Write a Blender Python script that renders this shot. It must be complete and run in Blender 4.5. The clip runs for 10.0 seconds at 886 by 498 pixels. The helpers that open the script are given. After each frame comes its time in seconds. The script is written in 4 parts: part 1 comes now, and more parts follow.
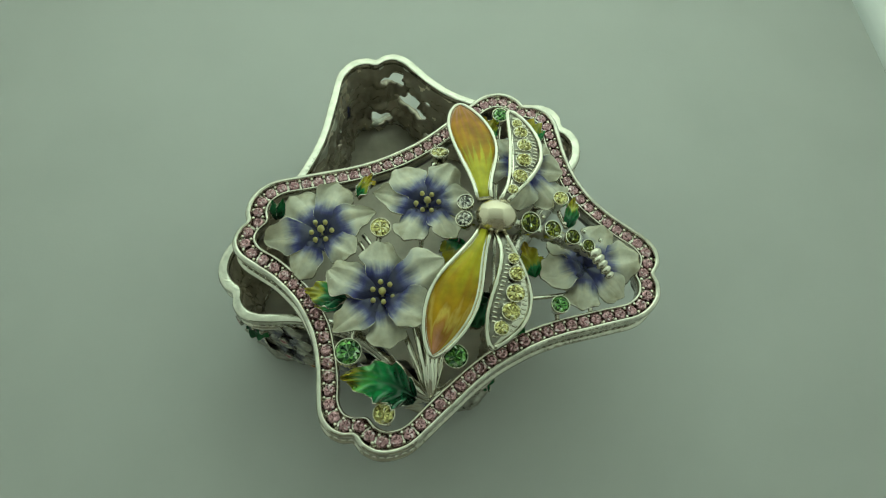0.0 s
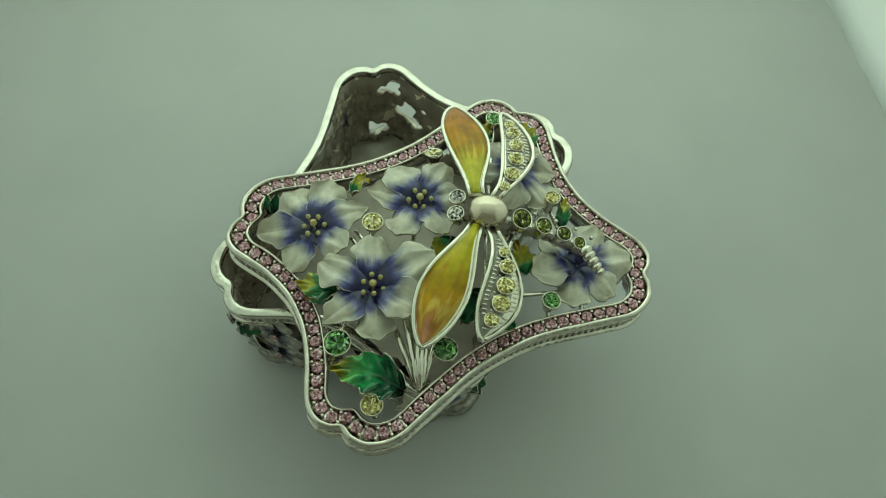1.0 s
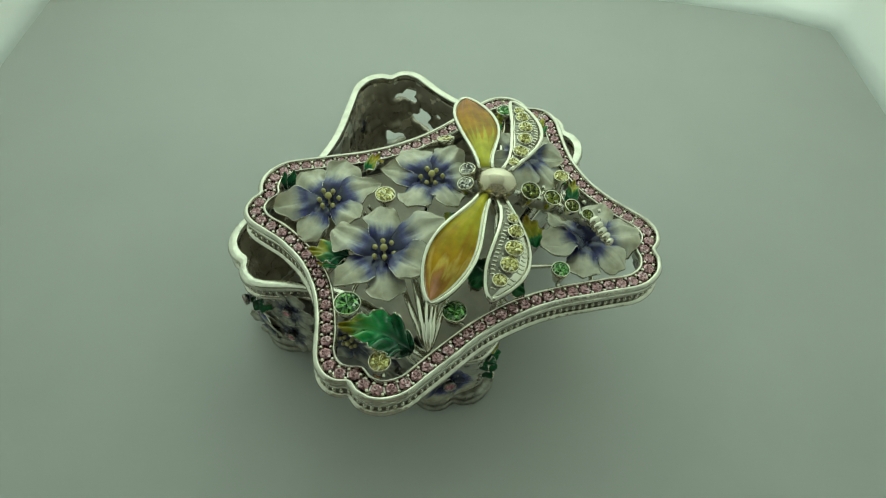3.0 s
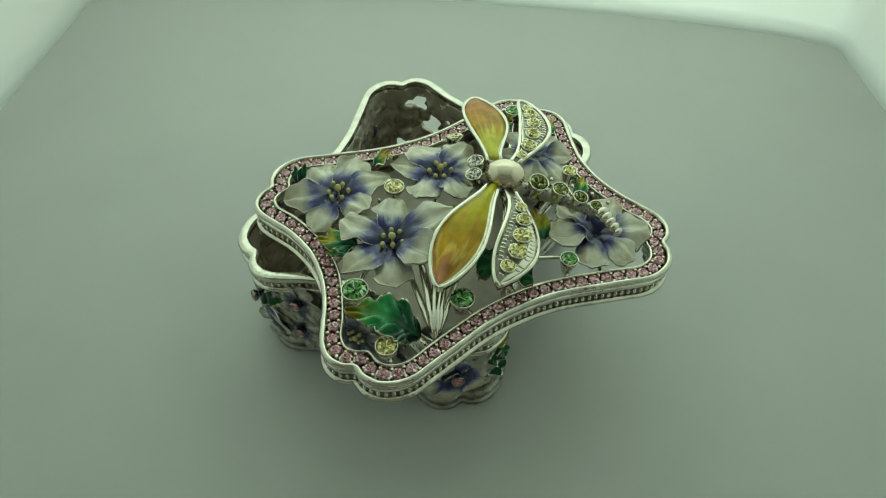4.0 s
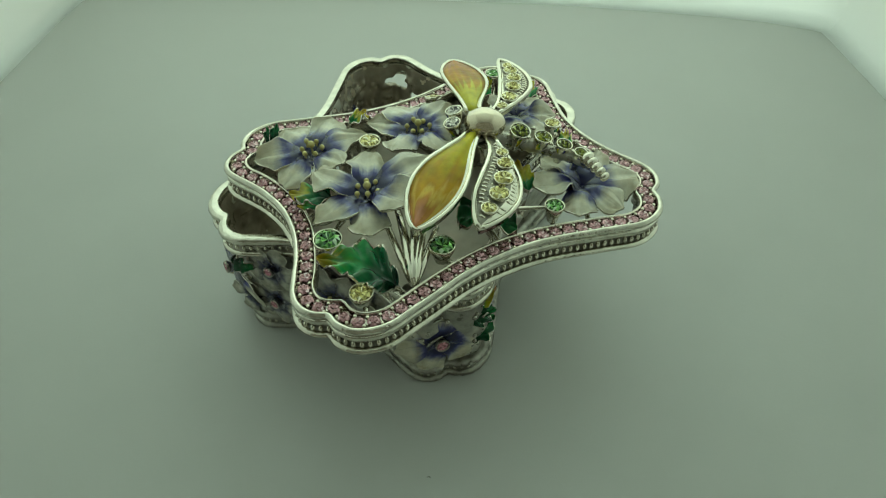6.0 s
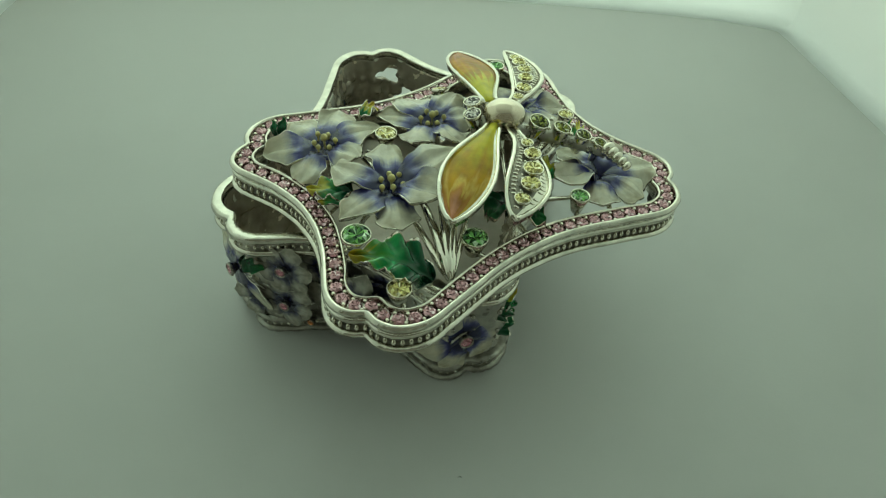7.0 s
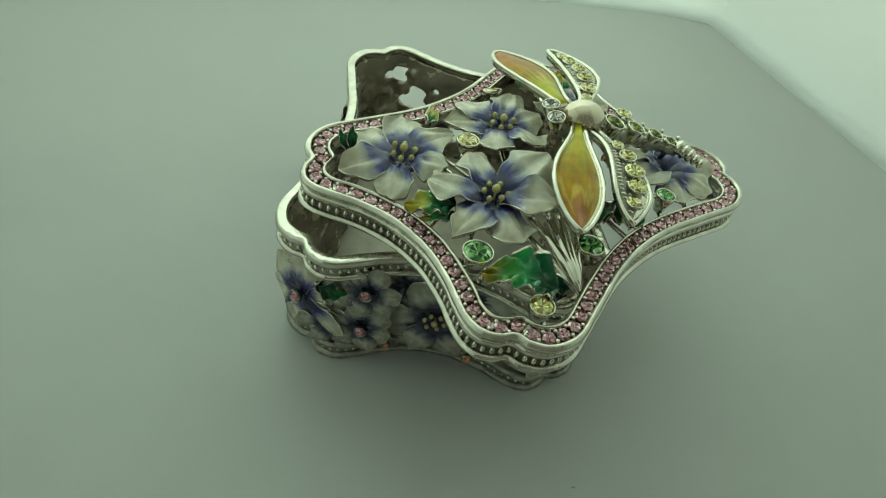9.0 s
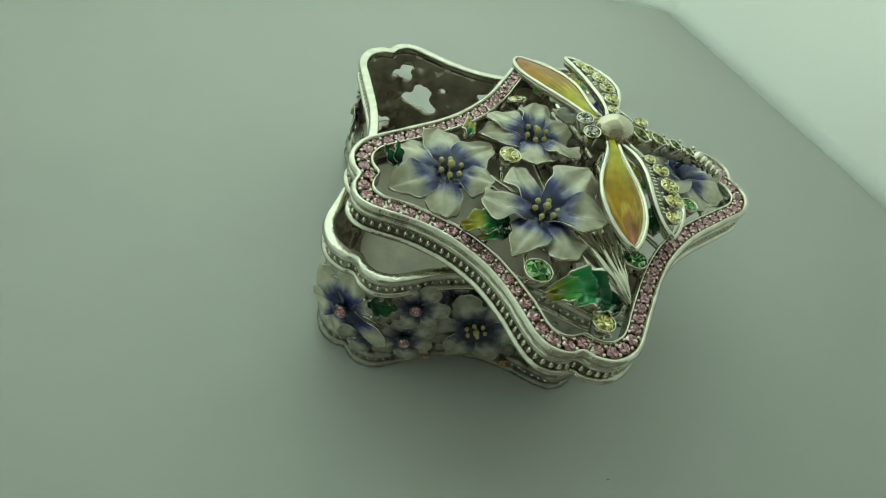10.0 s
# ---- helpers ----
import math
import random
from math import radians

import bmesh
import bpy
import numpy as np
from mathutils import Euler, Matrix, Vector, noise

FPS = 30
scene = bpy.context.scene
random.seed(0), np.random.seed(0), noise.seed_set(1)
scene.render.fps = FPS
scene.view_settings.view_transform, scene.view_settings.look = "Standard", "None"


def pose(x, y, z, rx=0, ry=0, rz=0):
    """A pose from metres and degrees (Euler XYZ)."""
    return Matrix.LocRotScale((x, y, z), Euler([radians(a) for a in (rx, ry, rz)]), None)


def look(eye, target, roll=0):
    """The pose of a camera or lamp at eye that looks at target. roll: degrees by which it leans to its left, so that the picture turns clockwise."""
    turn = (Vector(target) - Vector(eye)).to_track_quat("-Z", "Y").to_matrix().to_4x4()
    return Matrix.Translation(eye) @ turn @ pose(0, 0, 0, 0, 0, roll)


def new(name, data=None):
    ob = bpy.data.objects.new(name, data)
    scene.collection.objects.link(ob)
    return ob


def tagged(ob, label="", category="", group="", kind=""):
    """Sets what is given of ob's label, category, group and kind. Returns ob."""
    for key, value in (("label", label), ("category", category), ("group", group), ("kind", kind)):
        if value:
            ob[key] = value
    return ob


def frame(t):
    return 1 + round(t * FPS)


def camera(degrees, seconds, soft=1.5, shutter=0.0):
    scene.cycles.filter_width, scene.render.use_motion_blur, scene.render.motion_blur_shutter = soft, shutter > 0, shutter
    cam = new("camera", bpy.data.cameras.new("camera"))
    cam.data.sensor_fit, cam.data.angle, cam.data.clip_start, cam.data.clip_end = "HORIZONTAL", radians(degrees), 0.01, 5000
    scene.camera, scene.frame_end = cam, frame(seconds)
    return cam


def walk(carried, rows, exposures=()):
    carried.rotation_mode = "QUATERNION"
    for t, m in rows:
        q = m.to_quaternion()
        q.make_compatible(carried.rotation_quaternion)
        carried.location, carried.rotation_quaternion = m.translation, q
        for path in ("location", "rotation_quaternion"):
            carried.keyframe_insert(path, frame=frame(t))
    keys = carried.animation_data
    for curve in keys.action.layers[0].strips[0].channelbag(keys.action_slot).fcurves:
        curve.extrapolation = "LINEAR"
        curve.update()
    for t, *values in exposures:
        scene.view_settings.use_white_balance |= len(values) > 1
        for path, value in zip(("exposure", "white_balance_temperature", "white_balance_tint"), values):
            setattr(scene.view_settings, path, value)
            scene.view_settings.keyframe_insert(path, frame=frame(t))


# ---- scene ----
CM = 0.01
cam = camera(70.0, 10.0, soft=1.1)
# seconds, then the eye in centimetres and its turn in degrees
PATH = [
    (0, 0.770, -6.883, 15.133, 25.88, -2.53, 1.28),
    (0.5, 0.939, -7.330, 14.971, 27.87, -2.77, 1.56),
    (1, 0.980, -7.678, 14.778, 29.45, -2.85, 1.94),
    (1.5, 1.042, -8.235, 14.556, 31.54, -3.09, 2.49),
    (2, 1.158, -8.794, 14.212, 33.96, -2.36, 2.83),
    (2.5, 1.290, -9.209, 14.022, 35.21, -1.80, 2.99),
    (4, 1.485, -10.367, 13.204, 40.17, -0.55, 4.14),
    (4.5, 1.683, -10.664, 12.839, 41.67, -0.29, 3.96),
    (5, 1.823, -10.916, 12.408, 42.92, 0.01, 4.24),
    (5.5, 1.942, -11.101, 12.061, 43.87, 0.02, 3.88),
    (5.7, 1.986, -11.196, 11.826, 43.92, 0.28, 3.63),
    (6.8, 0.644, -11.041, 11.299, 43.74, -1.69, -1.32),
    (7, 0.221, -11.090, 11.212, 44.27, -2.73, -2.41),
    (7.5, -0.616, -11.049, 11.108, 44.37, -4.46, -4.69),
    (8, -2.278, -10.491, 11.084, 42.98, -8.14, -7.50),
    (8.2, -2.677, -10.564, 10.772, 42.28, -6.87, -7.50),
    (8.5, -2.703, -10.464, 10.450, 43.50, -5.66, -9.60),
    (8.7, -3.078, -10.039, 10.677, 43.98, -7.23, -12.05),
    (9, -3.734, -9.834, 10.736, 44.28, -8.43, -13.79),
    (9.5, -4.794, -9.235, 10.928, 43.13, -10.26, -16.58),
    (10, -5.886, -8.681, 11.110, 42.04, -13.04, -19.60),
]
walk(cam, [(t, pose(x * CM, y * CM, z * CM, rx, ry, rz)) for t, x, y, z, rx, ry, rz in PATH])

# ---- light: a small fabric light tent, lit from outside ----
LAMP = (0.775, 1.0, 0.795)
world = bpy.data.worlds.new("room_air")
scene.world = world
world.use_nodes = True
world.node_tree.nodes["Background"].inputs[0].default_value = (0.60, 0.68, 0.50, 1)
world.node_tree.nodes["Background"].inputs[1].default_value = 0.25


def area(name, eye, target, w, h, watts):
    data = bpy.data.lights.new(name, "AREA")
    data.shape, data.size, data.size_y, data.energy, data.color = "RECTANGLE", w, h, watts, LAMP
    ob = new(name, data)
    ob.matrix_world = look(eye, target)
    return ob


area("lamp_back", (0.02, 0.30, 0.22), (0.02, 0.0, 0.14), 0.30, 0.30, 2.10)
area("lamp_right", (0.32, 0.08, 0.20), (0.0, 0.06, 0.12), 0.26, 0.30, 0.66)
area("lamp_left", (-0.31, 0.06, 0.20), (0.0, 0.04, 0.12), 0.28, 0.30, 0.64)
area("lamp_top", (0.01, 0.05, 0.46), (0.01, 0.05, 0.0), 0.30, 0.22, 0.33)


# ---- materials ----
def material(name, base=(0.8, 0.8, 0.8), rough=0.5, metal=0.0, coat=0.0, noise=0.0, scale=300.0, bump=0.0, bump_scale=900.0, ior=1.5):
    m = bpy.data.materials.new(name)
    m.use_nodes = True
    nt = m.node_tree
    b = nt.nodes["Principled BSDF"]
    b.inputs["Base Color"].default_value = (*base, 1)
    b.inputs["Roughness"].default_value = rough
    b.inputs["Metallic"].default_value = metal
    b.inputs["Coat Weight"].default_value = coat
    b.inputs["Coat Roughness"].default_value = 0.05
    b.inputs["IOR"].default_value = ior
    co = nt.nodes.new("ShaderNodeTexCoord")
    if noise:
        n = nt.nodes.new("ShaderNodeTexNoise")
        n.inputs["Scale"].default_value = scale
        n.inputs["Detail"].default_value = 6
        nt.links.new(co.outputs["Object"], n.inputs["Vector"])
        r = nt.nodes.new("ShaderNodeMapRange")
        r.inputs["From Min"].default_value, r.inputs["From Max"].default_value = 0.3, 0.7
        r.inputs["To Min"].default_value, r.inputs["To Max"].default_value = 1 - noise, 1 + noise * 0.4
        nt.links.new(n.outputs["Fac"], r.inputs["Value"])
        x = nt.nodes.new("ShaderNodeMix")
        x.data_type, x.blend_type = "RGBA", "MULTIPLY"
        x.inputs["Factor"].default_value = 1
        x.inputs["A"].default_value = (*base, 1)
        nt.links.new(r.outputs["Result"], x.inputs["B"])
        nt.links.new(x.outputs["Result"], b.inputs["Base Color"])
        rr = nt.nodes.new("ShaderNodeMapRange")
        rr.inputs["From Min"].default_value, rr.inputs["From Max"].default_value = 0.3, 0.7
        rr.inputs["To Min"].default_value, rr.inputs["To Max"].default_value = rough * 0.75, min(1.0, rough * 1.35)
        nt.links.new(n.outputs["Fac"], rr.inputs["Value"])
        nt.links.new(rr.outputs["Result"], b.inputs["Roughness"])
    if bump:
        n2 = nt.nodes.new("ShaderNodeTexNoise")
        n2.inputs["Scale"].default_value = bump_scale
        n2.inputs["Detail"].default_value = 4
        nt.links.new(co.outputs["Object"], n2.inputs["Vector"])
        bp = nt.nodes.new("ShaderNodeBump")
        bp.inputs["Strength"].default_value = bump
        bp.inputs["Distance"].default_value = 0.0004
        nt.links.new(n2.outputs["Fac"], bp.inputs["Height"])
        nt.links.new(bp.outputs["Normal"], b.inputs["Normal"])
    return m


def painted(name, stops, axis="X", rough=0.22, coat=0.6, wobble=0.12, metal=0.0, mottled=0.12, across=7.0, veins=0.0, flame=0.0, relief=0.25, gloss=0.5, streaks=0.0, tint=None, spikes=6.5):
    """Enamel whose colours run along the piece (UV u from root to tip), with brushed, uneven edges between them."""
    m = material(name, rough=rough, metal=metal, coat=coat, bump=relief, bump_scale=700)
    nt = m.node_tree
    b = nt.nodes["Principled BSDF"]
    b.inputs["Specular IOR Level"].default_value = gloss
    uv = nt.nodes.new("ShaderNodeUVMap")
    uv.uv_map = "along"
    sep = nt.nodes.new("ShaderNodeSeparateXYZ")
    nt.links.new(uv.outputs["UV"], sep.inputs[0])
    mp = nt.nodes.new("ShaderNodeMapping")
    mp.inputs["Scale"].default_value = (2.5, across, 1) if across else (420, 420, 420)
    n = nt.nodes.new("ShaderNodeTexNoise")
    n.inputs["Scale"].default_value, n.inputs["Detail"].default_value = 1.0, 4
    nt.links.new(mp.outputs["Vector"], n.inputs["Vector"])
    co = [x for x in nt.nodes if x.type == "TEX_COORD"][0]
    nt.links.new(uv.outputs["UV"] if across else co.outputs["Object"], mp.inputs["Vector"])
    n3 = nt.nodes.new("ShaderNodeTexNoise")
    n3.inputs["Scale"].default_value, n3.inputs["Detail"].default_value = 260, 5
    nt.links.new(co.outputs["Object"], n3.inputs["Vector"])
    ad = nt.nodes.new("ShaderNodeMath")
    ad.operation = "MULTIPLY_ADD"
    ad.inputs[1].default_value = wobble * 4
    nt.links.new(n.outputs["Fac"], ad.inputs[0])
    sub = nt.nodes.new("ShaderNodeMath")
    sub.operation = "SUBTRACT"
    sub.inputs[1].default_value = wobble * 2 + flame * 0.25
    nt.links.new(sep.outputs[axis], ad.inputs[2])
    nt.links.new(ad.outputs[0], sub.inputs[0])
    ramp = nt.nodes.new("ShaderNodeValToRGB")
    while len(ramp.color_ramp.elements) > 1:
        ramp.color_ramp.elements.remove(ramp.color_ramp.elements[0])
    for k, (p, c) in enumerate(stops):
        e = ramp.color_ramp.elements[0] if k == 0 else ramp.color_ramp.elements.new(p)
        e.position, e.color = p, (*c, 1)
    run = sub.outputs[0]
    if flame:
        # pointed tongues of one colour licking into the next
        mul = nt.nodes.new("ShaderNodeMath")
        mul.operation = "MULTIPLY_ADD"
        mul.inputs[1].default_value = spikes
        nt.links.new(sep.outputs["Y"], mul.inputs[0])
        nt.links.new(n.outputs["Fac"], mul.inputs[2])
        pp = nt.nodes.new("ShaderNodeMath")
        pp.operation = "PINGPONG"
        pp.inputs[1].default_value = 0.5
        nt.links.new(mul.outputs[0], pp.inputs[0])
        fl = nt.nodes.new("ShaderNodeMath")
        fl.operation = "MULTIPLY_ADD"
        fl.inputs[1].default_value = flame
        nt.links.new(pp.outputs[0], fl.inputs[0])
        nt.links.new(run, fl.inputs[2])
        run = fl.outputs[0]
    if streaks:
        # the colours run out along the piece in brush strokes
        ms = nt.nodes.new("ShaderNodeMapping")
        ms.inputs["Scale"].default_value = (1.2, 11, 1)
        nt.links.new(uv.outputs["UV"], ms.inputs["Vector"])
        ns = nt.nodes.new("ShaderNodeTexNoise")
        ns.inputs["Scale"].default_value, ns.inputs["Detail"].default_value = 1.0, 3
        nt.links.new(ms.outputs["Vector"], ns.inputs["Vector"])
        st = nt.nodes.new("ShaderNodeMath")
        st.operation = "MULTIPLY_ADD"
        st.inputs[1].default_value = streaks
        nt.links.new(ns.outputs["Fac"], st.inputs[0])
        nt.links.new(run, st.inputs[2])
        back = nt.nodes.new("ShaderNodeMath")
        back.operation = "SUBTRACT"
        back.inputs[1].default_value = streaks / 2
        nt.links.new(st.outputs[0], back.inputs[0])
        run = back.outputs[0]
    nt.links.new(run, ramp.inputs["Fac"])
    r = nt.nodes.new("ShaderNodeMapRange")
    r.inputs["From Min"].default_value, r.inputs["From Max"].default_value = 0.3, 0.7
    r.inputs["To Min"].default_value, r.inputs["To Max"].default_value = 1 - mottled, 1 + mottled * 0.5
    nt.links.new(n3.outputs["Fac"], r.inputs["Value"])
    x = nt.nodes.new("ShaderNodeMix")
    x.data_type, x.blend_type = "RGBA", "MULTIPLY"
    x.inputs["Factor"].default_value = 1
    nt.links.new(ramp.outputs["Color"], x.inputs["A"])
    nt.links.new(r.outputs["Result"], x.inputs["B"])
    nt.links.new(x.outputs["Result"], b.inputs["Base Color"])
    if tint:
        # an uneven brownish wash over the enamel
        nl = nt.nodes.new("ShaderNodeTexNoise")
        nl.inputs["Scale"].default_value, nl.inputs["Detail"].default_value = 330, 4
        nt.links.new(co.outputs["Object"], nl.inputs["Vector"])
        rl = nt.nodes.new("ShaderNodeMapRange")
        rl.inputs["From Min"].default_value, rl.inputs["From Max"].default_value = 0.42, 0.72
        rl.inputs["To Max"].default_value = 0.6
        nt.links.new(nl.outputs["Fac"], rl.inputs["Value"])
        wash = nt.nodes.new("ShaderNodeMix")
        wash.data_type, wash.blend_type = "RGBA", "MULTIPLY"
        wash.inputs["B"].default_value = (*tint, 1)
        nt.links.new(rl.outputs["Result"], wash.inputs["Factor"])
        nt.links.new(x.outputs["Result"], wash.inputs["A"])
        nt.links.new(wash.outputs["Result"], b.inputs["Base Color"])
    if veins:
        mv = nt.nodes.new("ShaderNodeMapping")
        mv.inputs["Scale"].default_value = (1.6, 16, 1)
        nt.links.new(uv.outputs["UV"], mv.inputs["Vector"])
        nv = nt.nodes.new("ShaderNodeTexNoise")
        nv.inputs["Scale"].default_value, nv.inputs["Detail"].default_value = 1.0, 3
        nt.links.new(mv.outputs["Vector"], nv.inputs["Vector"])
        bv = nt.nodes.new("ShaderNodeBump")
        bv.inputs["Strength"].default_value, bv.inputs["Distance"].default_value = veins, 0.0006
        nt.links.new(nv.outputs["Fac"], bv.inputs["Height"])
        old = [q for q in nt.nodes if q.type == "BUMP" and q != bv][0]
        nt.links.new(old.outputs["Normal"], bv.inputs["Normal"])
        nt.links.new(bv.outputs["Normal"], b.inputs["Normal"])
    return m


def crystal(name, base, deep, coat=0.7, rough=0.07):
    """Foil-backed cut glass: a coloured mirror under a clear coat; sparkle is painted in, facet colours running from
    deep to a pale glint, each stone a little different.
    """
    m = material(name, base, rough=rough, metal=0.75, coat=coat)
    nt = m.node_tree
    b = nt.nodes["Principled BSDF"]
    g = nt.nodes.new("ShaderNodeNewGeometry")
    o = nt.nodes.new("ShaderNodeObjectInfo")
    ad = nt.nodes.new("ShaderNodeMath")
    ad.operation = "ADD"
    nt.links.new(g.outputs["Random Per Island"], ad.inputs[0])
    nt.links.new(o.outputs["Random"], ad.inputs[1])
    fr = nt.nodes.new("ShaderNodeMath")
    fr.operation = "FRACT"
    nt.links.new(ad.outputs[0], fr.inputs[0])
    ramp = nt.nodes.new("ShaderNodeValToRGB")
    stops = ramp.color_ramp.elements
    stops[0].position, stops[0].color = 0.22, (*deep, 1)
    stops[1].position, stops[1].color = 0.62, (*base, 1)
    # the last stop paints a near-white glint on some facets
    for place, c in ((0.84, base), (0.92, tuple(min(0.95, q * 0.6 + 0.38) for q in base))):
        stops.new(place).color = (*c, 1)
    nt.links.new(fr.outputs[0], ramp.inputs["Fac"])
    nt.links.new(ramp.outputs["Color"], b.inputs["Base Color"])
    return m


def fabric(name):
    m = material(name, (0.81, 0.83, 0.83), rough=0.9, bump=0.3, bump_scale=1500)
    nt = m.node_tree
    b = nt.nodes["Principled BSDF"]
    tr = nt.nodes.new("ShaderNodeBsdfTranslucent")
    tr.inputs["Color"].default_value = (0.813, 0.84, 0.842, 1)
    mx = nt.nodes.new("ShaderNodeMixShader")
    mx.inputs[0].default_value = 0.5
    out = nt.nodes["Material Output"]
    nt.links.new(b.outputs[0], mx.inputs[1])
    nt.links.new(tr.outputs[0], mx.inputs[2])
    nt.links.new(mx.outputs[0], out.inputs[0])
    return m


SILVER = material("polished_silver_plate", (0.73, 0.70, 0.59), 0.09, 1.0, noise=0.10, scale=320, bump=0.22, bump_scale=650)
FRAME = material("burnished_silver_plate", (0.68, 0.655, 0.56), 0.15, 1.0, noise=0.22, scale=420, bump=0.32, bump_scale=700)
# darker copy of the silver, shade put into its colour for recessed parts
SHADY = material("shaded_silver_plate", (0.39, 0.38, 0.33), 0.27, 1.0, noise=0.35, scale=420, bump=0.5, bump_scale=800)
# pitted by its bump; the dimness low on the box is put into its colour
FOOT = material("pitted_shaded_silver_plate", (0.36, 0.35, 0.305), 0.34, 0.85, noise=0.5, scale=520, bump=1.3, bump_scale=430)
SATIN = material("satin_silver", (0.46, 0.45, 0.39), 0.22, 1.0, noise=0.35, scale=420, bump=0.6, bump_scale=700)
WALL = material("silver_wall_washed_with_grey_enamel", (0.47, 0.46, 0.395), 0.34, 0.38, coat=0.4, noise=0.5, scale=330, bump=0.7, bump_scale=500)
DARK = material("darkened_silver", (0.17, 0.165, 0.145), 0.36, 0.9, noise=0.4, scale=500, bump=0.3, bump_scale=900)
BED = material("blackened_silver", (0.30, 0.29, 0.245), 0.32, 0.9, noise=0.4, scale=600, bump=0.3, bump_scale=900)
PEWTER = material("raw_pewter", (0.54, 0.475, 0.385), 0.22, 0.65, noise=0.4, scale=170, bump=1.0, bump_scale=300)
FLOORMETAL = material("dull_pewter", (0.48, 0.44, 0.36), 0.5, 0.4, noise=0.4, scale=110, bump=0.5, bump_scale=220)
PEARL = material("pearl", (0.66, 0.575, 0.43), 0.20, 0.86, coat=1.0, noise=0.06, scale=150)
STAMEN = material("mustard_enamel", (0.54, 0.47, 0.17), 0.3, 0.1, coat=0.4, noise=0.3, scale=900)
WHITE_F = material("pale_grey_sheet", (0.45, 0.455, 0.44), 0.40, noise=0.05, scale=30, bump=0.05, bump_scale=1200)
TENT = fabric("tent_fabric")
TABLE = material("table_wood", (0.30, 0.20, 0.12), 0.5, noise=0.3, scale=20)
PETAL = painted("lilac_white_enamel", [(0.0, (0.008, 0.009, 0.05)), (0.33, (0.013, 0.015, 0.085)), (0.42, (0.036, 0.040, 0.18)), (0.48, (0.12, 0.13, 0.28)), (0.55, (0.36, 0.365, 0.39)), (0.66, (0.57, 0.555, 0.45)), (1.0, (0.675, 0.645, 0.50))], wobble=0.06, mottled=0.34, across=0, veins=0.14, coat=0.25, gloss=0.4, streaks=0.19, tint=(0.72, 0.63, 0.50))
# greyer copy of the petal enamel: the wall's shade under the lid is painted in
PETAL_W = painted("shaded_white_enamel", [(0.0, (0.010, 0.010, 0.035)), (0.32, (0.014, 0.016, 0.06)), (0.46, (0.07, 0.07, 0.10)), (0.60, (0.27, 0.265, 0.23)), (1.0, (0.45, 0.43, 0.34))], wobble=0.10, mottled=0.6, across=0, veins=0.10, coat=0.4)
WING = painted("amber_wing_enamel", [(0.0, (0.52, 0.50, 0.045)), (0.39, (0.55, 0.48, 0.03)), (0.45, (0.50, 0.29, 0.005)), (0.70, (0.46, 0.21, 0.006)), (0.86, (0.46, 0.19, 0.03)), (1.0, (0.52, 0.22, 0.10))], wobble=0.05, mottled=0.4, rough=0.32, coat=0.05, across=6, flame=0.48, gloss=0.25, veins=0.05, spikes=5.0)
# the paler stop at 0.75 paints a reflected highlight into the gold
WING_F = painted("gold_and_pink_wing_enamel", [(0.0, (0.54, 0.51, 0.035)), (0.30, (0.54, 0.44, 0.012)), (0.50, (0.50, 0.32, 0.006)), (0.66, (0.46, 0.24, 0.006)), (0.75, (0.60, 0.41, 0.07)), (0.83, (0.46, 0.21, 0.03)), (0.91, (0.55, 0.23, 0.09)), (1.0, (0.60, 0.27, 0.15))], wobble=0.20, mottled=0.4, rough=0.26, coat=0.0, across=3.6, flame=0.22, gloss=0.22, veins=0.07, spikes=3.0)
LEAF = painted("green_leaf_enamel", [(0.0, (0.002, 0.05, 0.024)), (0.30, (0.005, 0.14, 0.05)), (0.56, (0.018, 0.32, 0.09)), (0.76, (0.09, 0.34, 0.06)), (0.86, (0.42, 0.42, 0.03)), (1.0, (0.60, 0.46, 0.025))], wobble=0.13, metal=0.0, coat=1.0, mottled=0.6, rough=0.14, relief=0.05)
LEAF_D = painted("dark_green_leaf_enamel", [(0.0, (0.003, 0.03, 0.012)), (0.6, (0.006, 0.09, 0.03)), (1.0, (0.02, 0.19, 0.05))], wobble=0.16, metal=0.0, coat=0.1, mottled=0.5, rough=0.18, relief=0.08, gloss=0.35)
LEAF_M = painted("half_yellow_leaf_enamel", [(0.0, (0.003, 0.06, 0.03)), (0.28, (0.01, 0.19, 0.07)), (0.50, (0.05, 0.30, 0.08)), (0.62, (0.40, 0.42, 0.04)), (1.0, (0.58, 0.48, 0.03))], wobble=0.12, metal=0.0, coat=0.8, mottled=0.5, rough=0.15, relief=0.06)
LEAF_Y = painted("yellow_leaf_enamel", [(0.0, (0.006, 0.16, 0.05)), (0.24, (0.02, 0.28, 0.07)), (0.36, (0.40, 0.42, 0.03)), (1.0, (0.48, 0.32, 0.015))], wobble=0.14, metal=0.0, coat=0.5, mottled=0.45, rough=0.16, relief=0.08)
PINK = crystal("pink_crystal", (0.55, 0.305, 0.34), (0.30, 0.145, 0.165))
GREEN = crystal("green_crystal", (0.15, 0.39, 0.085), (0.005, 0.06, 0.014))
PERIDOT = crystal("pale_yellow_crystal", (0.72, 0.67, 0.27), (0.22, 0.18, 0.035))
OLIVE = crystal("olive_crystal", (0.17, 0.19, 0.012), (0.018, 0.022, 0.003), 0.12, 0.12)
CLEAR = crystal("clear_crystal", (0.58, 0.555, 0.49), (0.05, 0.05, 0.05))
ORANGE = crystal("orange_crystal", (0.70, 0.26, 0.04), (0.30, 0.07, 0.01))
